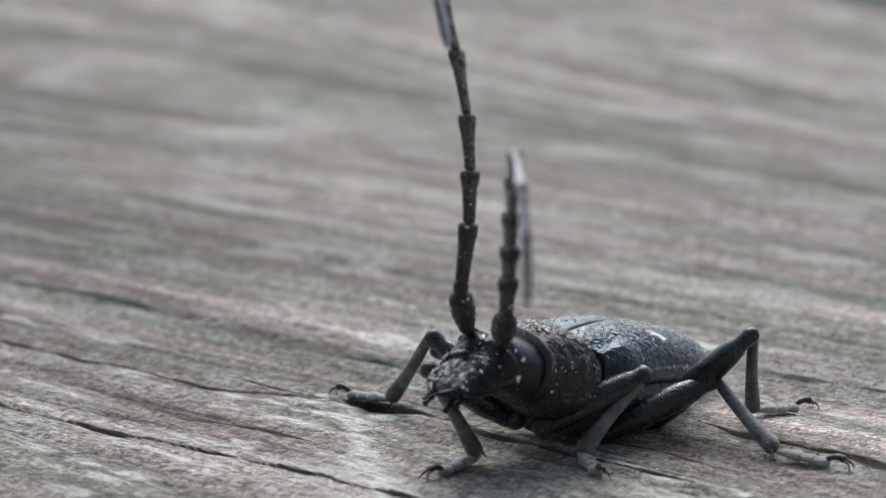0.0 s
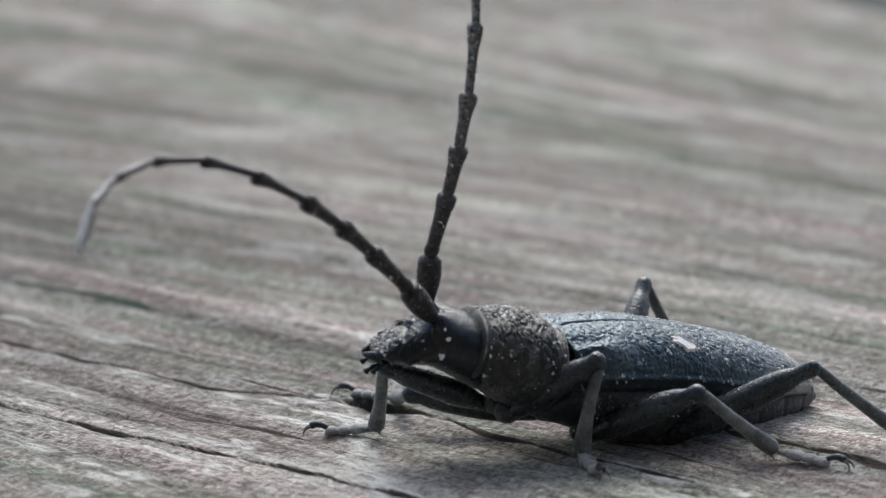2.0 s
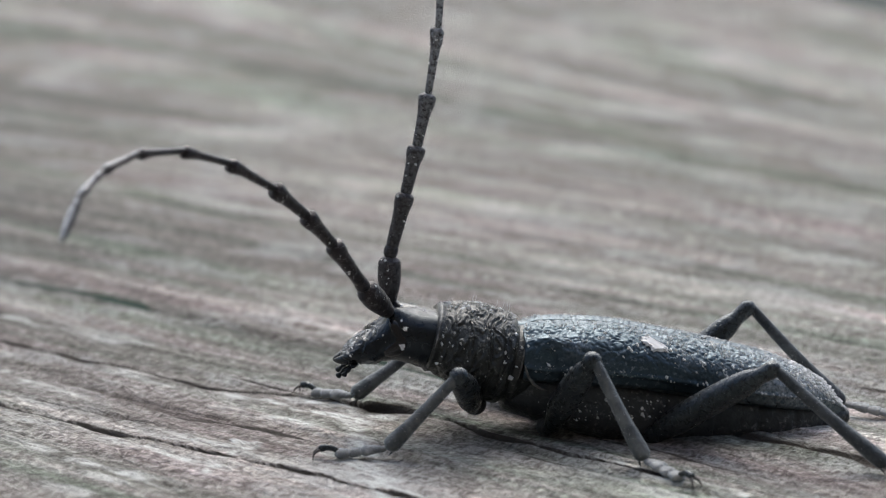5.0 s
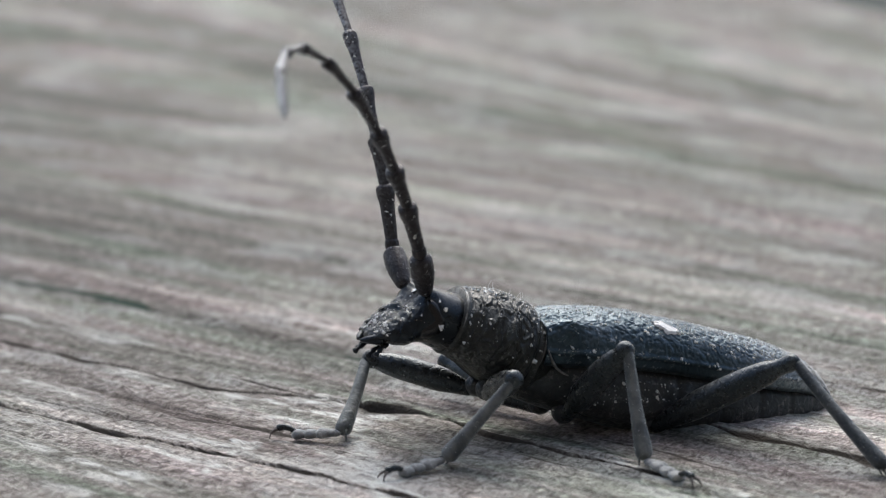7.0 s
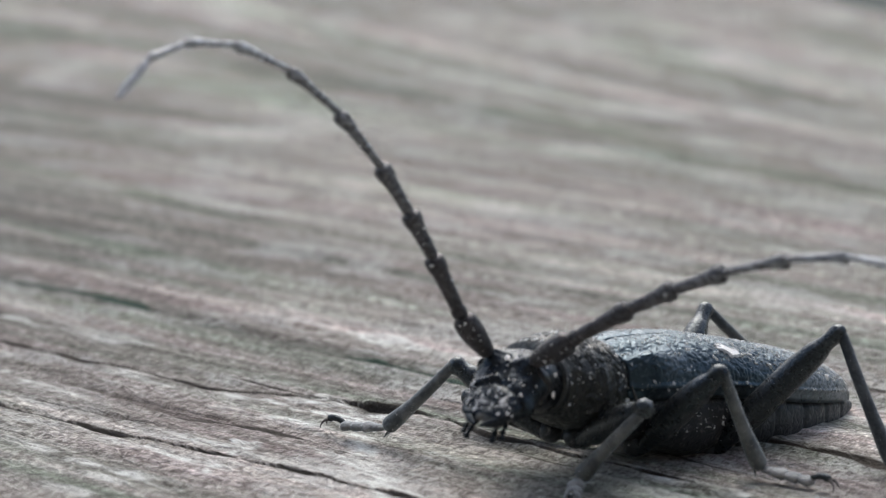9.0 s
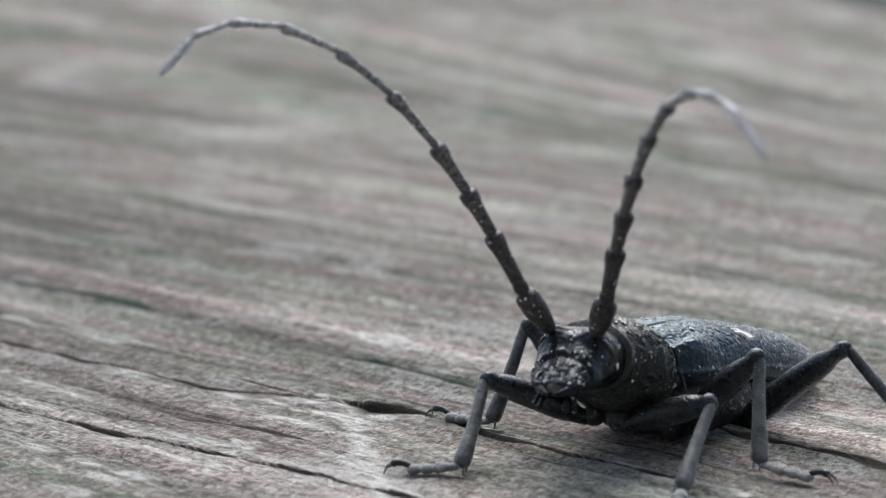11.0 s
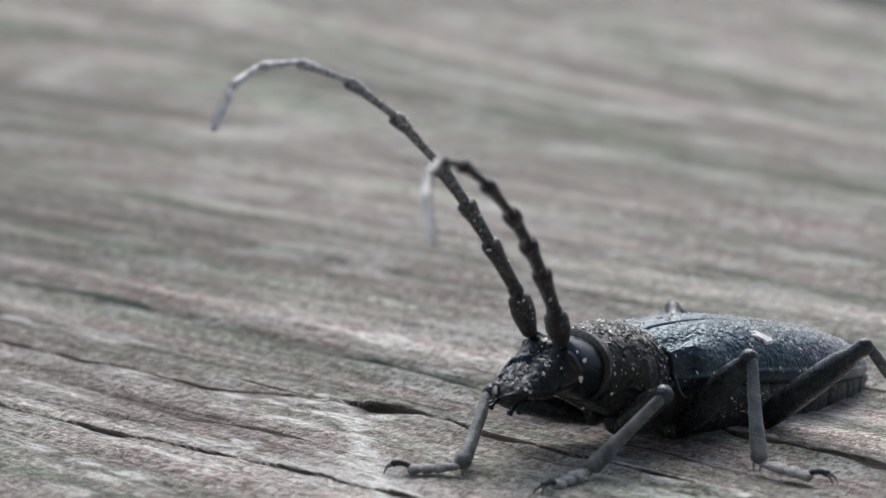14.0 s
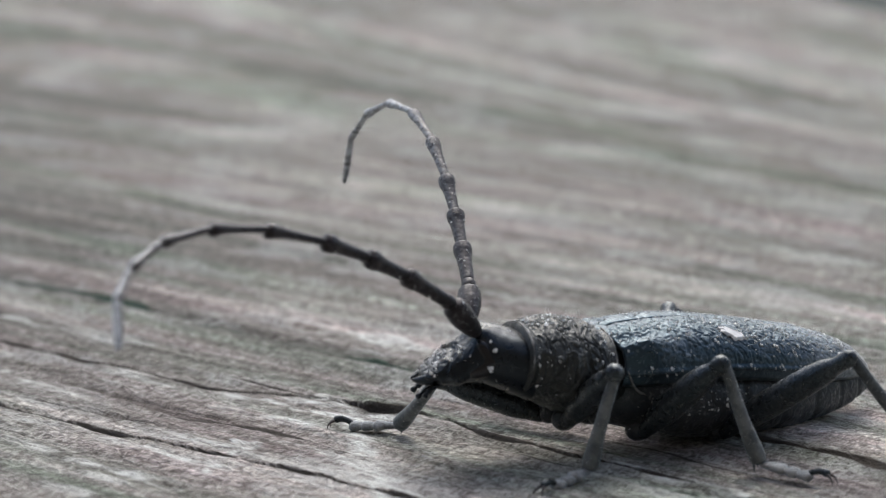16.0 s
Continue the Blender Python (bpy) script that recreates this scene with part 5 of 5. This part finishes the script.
foot_at("right front", 13.5, 0.79, -6.01, 0.45, -2.21, -5.72, 0.20, 48)
foot_at("right front", 14, 0.79, -6.01, 0.45, -2.21, -5.72, 0.20, 43)
foot_at("right front", 14.5, 0.79, -6.01, 0.45, -2.21, -5.72, 0.20, 44)
foot_at("right front", 15.5, 0.79, -6.01, 0.45, -2.21, -5.72, 0.20, 48)
foot_at("right front", 16, -2.20, 0.96, 0.45, -6.02, 1.85, 0.20, -41)
foot_at("right middle", 0, -2.70, 5.90, 0.45, -6.08, 8.51, 0.20, -14)
foot_at("right middle", 0.5, -2.67, 5.99, 0.45, -6.06, 8.59, 0.20, -17)
foot_at("right middle", 0.8, -2.71, 6.16, 0.45, -6.09, 8.76, 0.20, -13)
foot_at("right middle", 1, -2.77, 6.43, 0.45, -6.15, 9.03, 0.20, -12)
foot_at("right middle", 1.2, -2.74, 6.37, 0.45, -6.12, 8.98, 0.20, -16)
foot_at("right middle", 1.5, -2.57, 6.54, 0.45, -6.06, 8.82, 0.20, -69)
foot_at("right middle", 1.8, -2.48, 6.48, 0.45, -5.97, 8.75, 0.20, -68)
foot_at("right middle", 2, -2.40, 6.27, 0.45, -5.89, 8.55, 0.20, -70)
foot_at("right middle", 2.5, -2.30, 7.31, 0.45, -5.86, 9.38, 0.20, -75)
foot_at("right middle", 3, 5.95, 11.00, 0.45, 7.04, 14.47, 0.15, -72)
foot_at("right middle", 3.5, 5.98, 11.32, 0.45, 7.21, 14.75, 0.15, -71)
foot_at("right middle", 4, 6.24, 11.22, 0.45, 7.49, 14.64, 0.15, -71)
foot_at("right middle", 4.2, 6.41, 11.11, 0.45, 7.69, 14.52, 0.15, -71)
foot_at("right middle", 6.3, 3.02, 12.44, 0.45, 2.33, 16.01, 0.15, -66)
foot_at("right middle", 6.5, 2.61, 11.43, 0.45, 1.91, 15.01, 0.15, -69)
foot_at("right middle", 7, 3.85, 11.78, 0.45, 3.68, 15.42, 0.15, -71)
foot_at("right middle", 7.5, 4.01, 11.89, 0.45, 3.88, 15.53, 0.15, -71)
foot_at("right middle", 8, 4.94, 11.60, 0.45, 4.77, 15.24, 0.15, -67)
foot_at("right middle", 8.5, 4.01, 9.75, 0.45, 3.07, 13.27, 0.15, -64)
foot_at("right middle", 9, 3.81, 5.91, 0.45, 2.41, 9.26, 0.15, -72)
foot_at("right middle", 9.2, 3.81, 6.12, 0.45, 2.15, 9.35, 0.15, -70)
foot_at("right middle", 11.5, 2.32, 1.61, 0.45, -1.16, 4.27, 0.20, 34)
foot_at("right middle", 12.5, 2.30, 1.57, 0.45, -1.18, 4.23, 0.20, 30)
foot_at("right middle", 13, 2.41, 1.90, 0.45, -1.07, 4.56, 0.20, 39)
foot_at("right middle", 13.5, 5.32, 10.43, 0.45, 3.68, 13.68, 0.15, -70)
foot_at("right middle", 14, 5.63, 10.39, 0.45, 4.13, 13.71, 0.15, -67)
foot_at("right middle", 14.5, 5.65, 10.50, 0.45, 4.15, 13.82, 0.15, -70)
foot_at("right middle", 15.5, 5.68, 10.61, 0.45, 4.21, 13.94, 0.15, -70)
foot_at("right middle", 16, 5.19, 7.66, 0.45, 4.44, 11.23, 0.15, -72)
foot_at("right hind", 0, 4.31, 15.14, 0.45, 3.74, 19.00, 0.15, -72)
foot_at("right hind", 0.5, 4.52, 14.95, 0.45, 4.01, 18.82, 0.15, -72)
foot_at("right hind", 0.8, -2.90, 7.38, 0.46, -5.93, 8.28, 0.16, 45)
foot_at("right hind", 1, -2.85, 7.63, 0.46, -5.86, 8.56, 0.16, 43)
foot_at("right hind", 1.2, -2.72, 7.86, 0.46, -5.69, 8.93, 0.16, 39)
foot_at("right hind", 1.5, -2.09, 9.03, 0.46, -4.91, 10.45, 0.16, 33)
foot_at("right hind", 1.8, -0.31, 11.82, 0.45, -2.23, 14.13, 0.15, 26)
foot_at("right hind", 2, 13.01, 13.45, 0.45, 14.53, 12.03, 0.20, -9)
foot_at("right hind", 2.5, 15.91, 11.08, 0.45, 17.62, 10.27, 0.20, -52)
foot_at("right hind", 2.9, 15.84, 10.97, 0.45, 17.55, 10.16, 0.20, -51)
foot_at("right hind", 3, 18.49, 8.45, 5.48, 20.88, 10.44, 8.48, -26)
foot_at("right hind", 3.15, 20.39, 4.94, 0.45, 22.50, 4.06, 0.20, -40)
foot_at("right hind", 3.3, 20.28, 5.03, 0.45, 22.39, 4.15, 0.20, -47)
foot_at("right hind", 3.5, 20.20, 5.17, 0.45, 22.31, 4.29, 0.20, -53)
foot_at("right hind", 4, 20.14, 5.24, 0.45, 22.25, 4.36, 0.20, -51)
foot_at("right hind", 4.2, 20.20, 5.07, 0.45, 22.30, 4.19, 0.20, -36)
foot_at("right hind", 6.3, 12.97, 19.48, 0.44, 14.74, 22.61, 0.14, -2)
foot_at("right hind", 6.5, 12.80, 19.54, 0.44, 14.56, 22.68, 0.14, 3)
foot_at("right hind", 7, 12.96, 14.71, 0.45, 15.00, 18.05, 0.15, -74)
foot_at("right hind", 7.5, 13.16, 14.72, 0.45, 15.25, 18.02, 0.15, -75)
foot_at("right hind", 8, 13.54, 14.61, 0.45, 15.58, 17.93, 0.15, -71)
foot_at("right hind", 8.5, 19.31, 10.55, 0.45, 21.12, 9.76, 0.20, -45)
foot_at("right hind", 9, 17.49, 11.45, 0.45, 19.31, 10.66, 0.20, -15)
foot_at("right hind", 9.2, 9.93, 14.58, 0.45, 10.61, 18.11, 0.15, 40)
foot_at("right hind", 11.5, 9.82, 16.31, 0.45, 9.63, 20.21, 0.15, -72)
foot_at("right hind", 12.5, 9.98, 16.47, 0.45, 9.80, 20.37, 0.15, -73)
foot_at("right hind", 13, 10.10, 16.42, 0.45, 9.95, 20.32, 0.15, -73)
foot_at("right hind", 13.5, 12.18, 21.13, 0.44, 12.92, 24.65, 0.14, 8)
foot_at("right hind", 14, 15.03, 19.62, 0.44, 16.07, 23.07, 0.14, -25)
foot_at("right hind", 14.5, 15.09, 19.69, 0.44, 16.12, 23.14, 0.14, -28)
foot_at("right hind", 15.5, 15.29, 19.74, 0.44, 16.35, 23.19, 0.14, -32)
foot_at("right hind", 16, 16.40, 14.39, 0.44, 18.12, 17.56, 0.14, -36)


def turned(yaw, pitch, roll=0.0):
    return pose(0, 0, 0, 0, 0, yaw) @ pose(0, 0, 0, 0, -pitch, 0) @ pose(0, 0, 0, roll, 0, 0)


def aimed(at, way, up=(0, 0, 1)):
    """A pose at a place in millimetres with x along the way and z as near to up as can be."""
    x = Vector(way).normalized()
    y = Vector(up).cross(x)
    y = y.normalized() if y.length > 1e-4 else Vector((0, 1, 0))
    z = x.cross(y)
    m = Matrix((x, y, z)).transposed().to_4x4()
    m.translation = Vector(at) * MM
    return m


def knee_of(c, a, thigh, shin, swing):
    gap = a - c
    reach = min(max(gap.length, abs(thigh - shin) + 0.3), thigh + shin - 0.02)
    d = gap.normalized()
    u = (Vector((0, 0, 1)) - d * d.z).normalized()
    w = d.cross(u)
    x = (thigh ** 2 - shin ** 2 + reach ** 2) / (2 * reach)
    h = math.sqrt(max(thigh ** 2 - x ** 2, 0))
    return c + d * x + (u * math.cos(radians(swing)) + w * math.sin(radians(swing))) * h


def eased(rows, t):
    rows = sorted(rows)
    ts = [r[0] for r in rows]
    return [float(curve_through(ts, [r[k] for r in rows], t)) for k in range(1, len(rows[0]))]


def foot_step(rows, t):
    """A foot rests, then steps quickly in an arc to its next place."""
    rows = sorted(rows)
    ts = [r[0] for r in rows]
    k = min(max(int(np.searchsorted(ts, t, side="right")) - 1, 0), len(rows) - 2)
    a, b = rows[k], rows[k + 1]
    u = min(max((t - a[0]) / (b[0] - a[0]), 0), 1)
    far = math.dist(a[1:4], b[1:4])
    span = b[0] - a[0]
    if far > 0.8 and span > 0.35:
        u = min(max((u - 0.5) * span / 0.35 + 0.5, 0), 1)
    u = u * u * (3 - 2 * u)
    v = [p + (q - p) * u for p, q in zip(a[1:], b[1:])]
    if far > 0.8:
        rise = 0.22 * min(far, 8) * math.sin(math.pi * u)
        v[2] += rise
        v[5] += rise * 0.8
    v[6] = eased([(r[0], r[7]) for r in rows], t)[0]
    return v


def motions():
    rows = {}
    lengths = np.cumsum(SEGMENTS)
    mids = (lengths - np.array(SEGMENTS) / 2) / lengths[-1]
    for n in range(161):
        t = n / 10
        b = eased(BODY, t)
        m = Matrix.Translation(Vector(b[:3]) * MM) @ turned(*b[3:6])
        back = m.inverted()
        rows.setdefault(beetle, []).append((t, m))
        chest = m @ Matrix.Translation(PIVOT * MM) @ turned(b[6], b[7])
        face = chest @ Matrix.Translation(NECK * MM) @ turned(*b[8:11])
        rows.setdefault(pronotum, []).append((t, back @ chest))
        rows.setdefault(head, []).append((t, back @ face))
        for side, flank in (("left", 1), ("right", -1)):
            p = eased(FEELERS[side], t)
            base = Vector(ANTENNA_BASE)
            at = face @ (Vector((base.x, flank * base.y, base.z)) * MM) / MM
            for k, seg in enumerate(ANTENNAE[side]):
                s = float(mids[k])
                az, el = p[0] + p[1] * s + p[7] * s ** 3, p[2] + p[3] * s + p[4] * s ** 3
                if k == 0:
                    az, el = az + p[6], el + p[5]
                az, el = radians(az), radians(el)
                way = Vector((math.cos(el) * math.cos(az), math.cos(el) * math.sin(az), math.sin(el)))
                upw = Vector((-math.sin(el) * math.cos(az), -math.sin(el) * math.sin(az), math.cos(el)))
                rows.setdefault(seg, []).append((t, back @ aimed(at, way, upw)))
                at = at + way * SEGMENTS[k]
        for leg, (femur, tibia, tarsus) in LEGS.items():
            side, row = leg.split()
            c = Vector(COXA[row])
            if side == "right":
                c.y = -c.y
            hip = (chest if row == "front" else m) @ (c * MM) / MM
            v = foot_step(FEET[leg], t)
            ankle, toe = Vector(v[:3]), Vector(v[3:6])
            knee = knee_of(hip, ankle, *LIMB[row], v[6])
            shin = (ankle - knee).normalized()
            heel = knee + shin * LIMB[row][1]
            out = (knee - (hip + ankle) / 2).normalized()
            rows.setdefault(femur, []).append((t, back @ aimed(hip, knee - hip, out)))
            rows.setdefault(tibia, []).append((t, back @ aimed(knee, shin, out)))
            rows.setdefault(tarsus, []).append((t, back @ aimed(heel, toe - ankle)))
    for thing, path in rows.items():
        walk(thing, path)


motions()
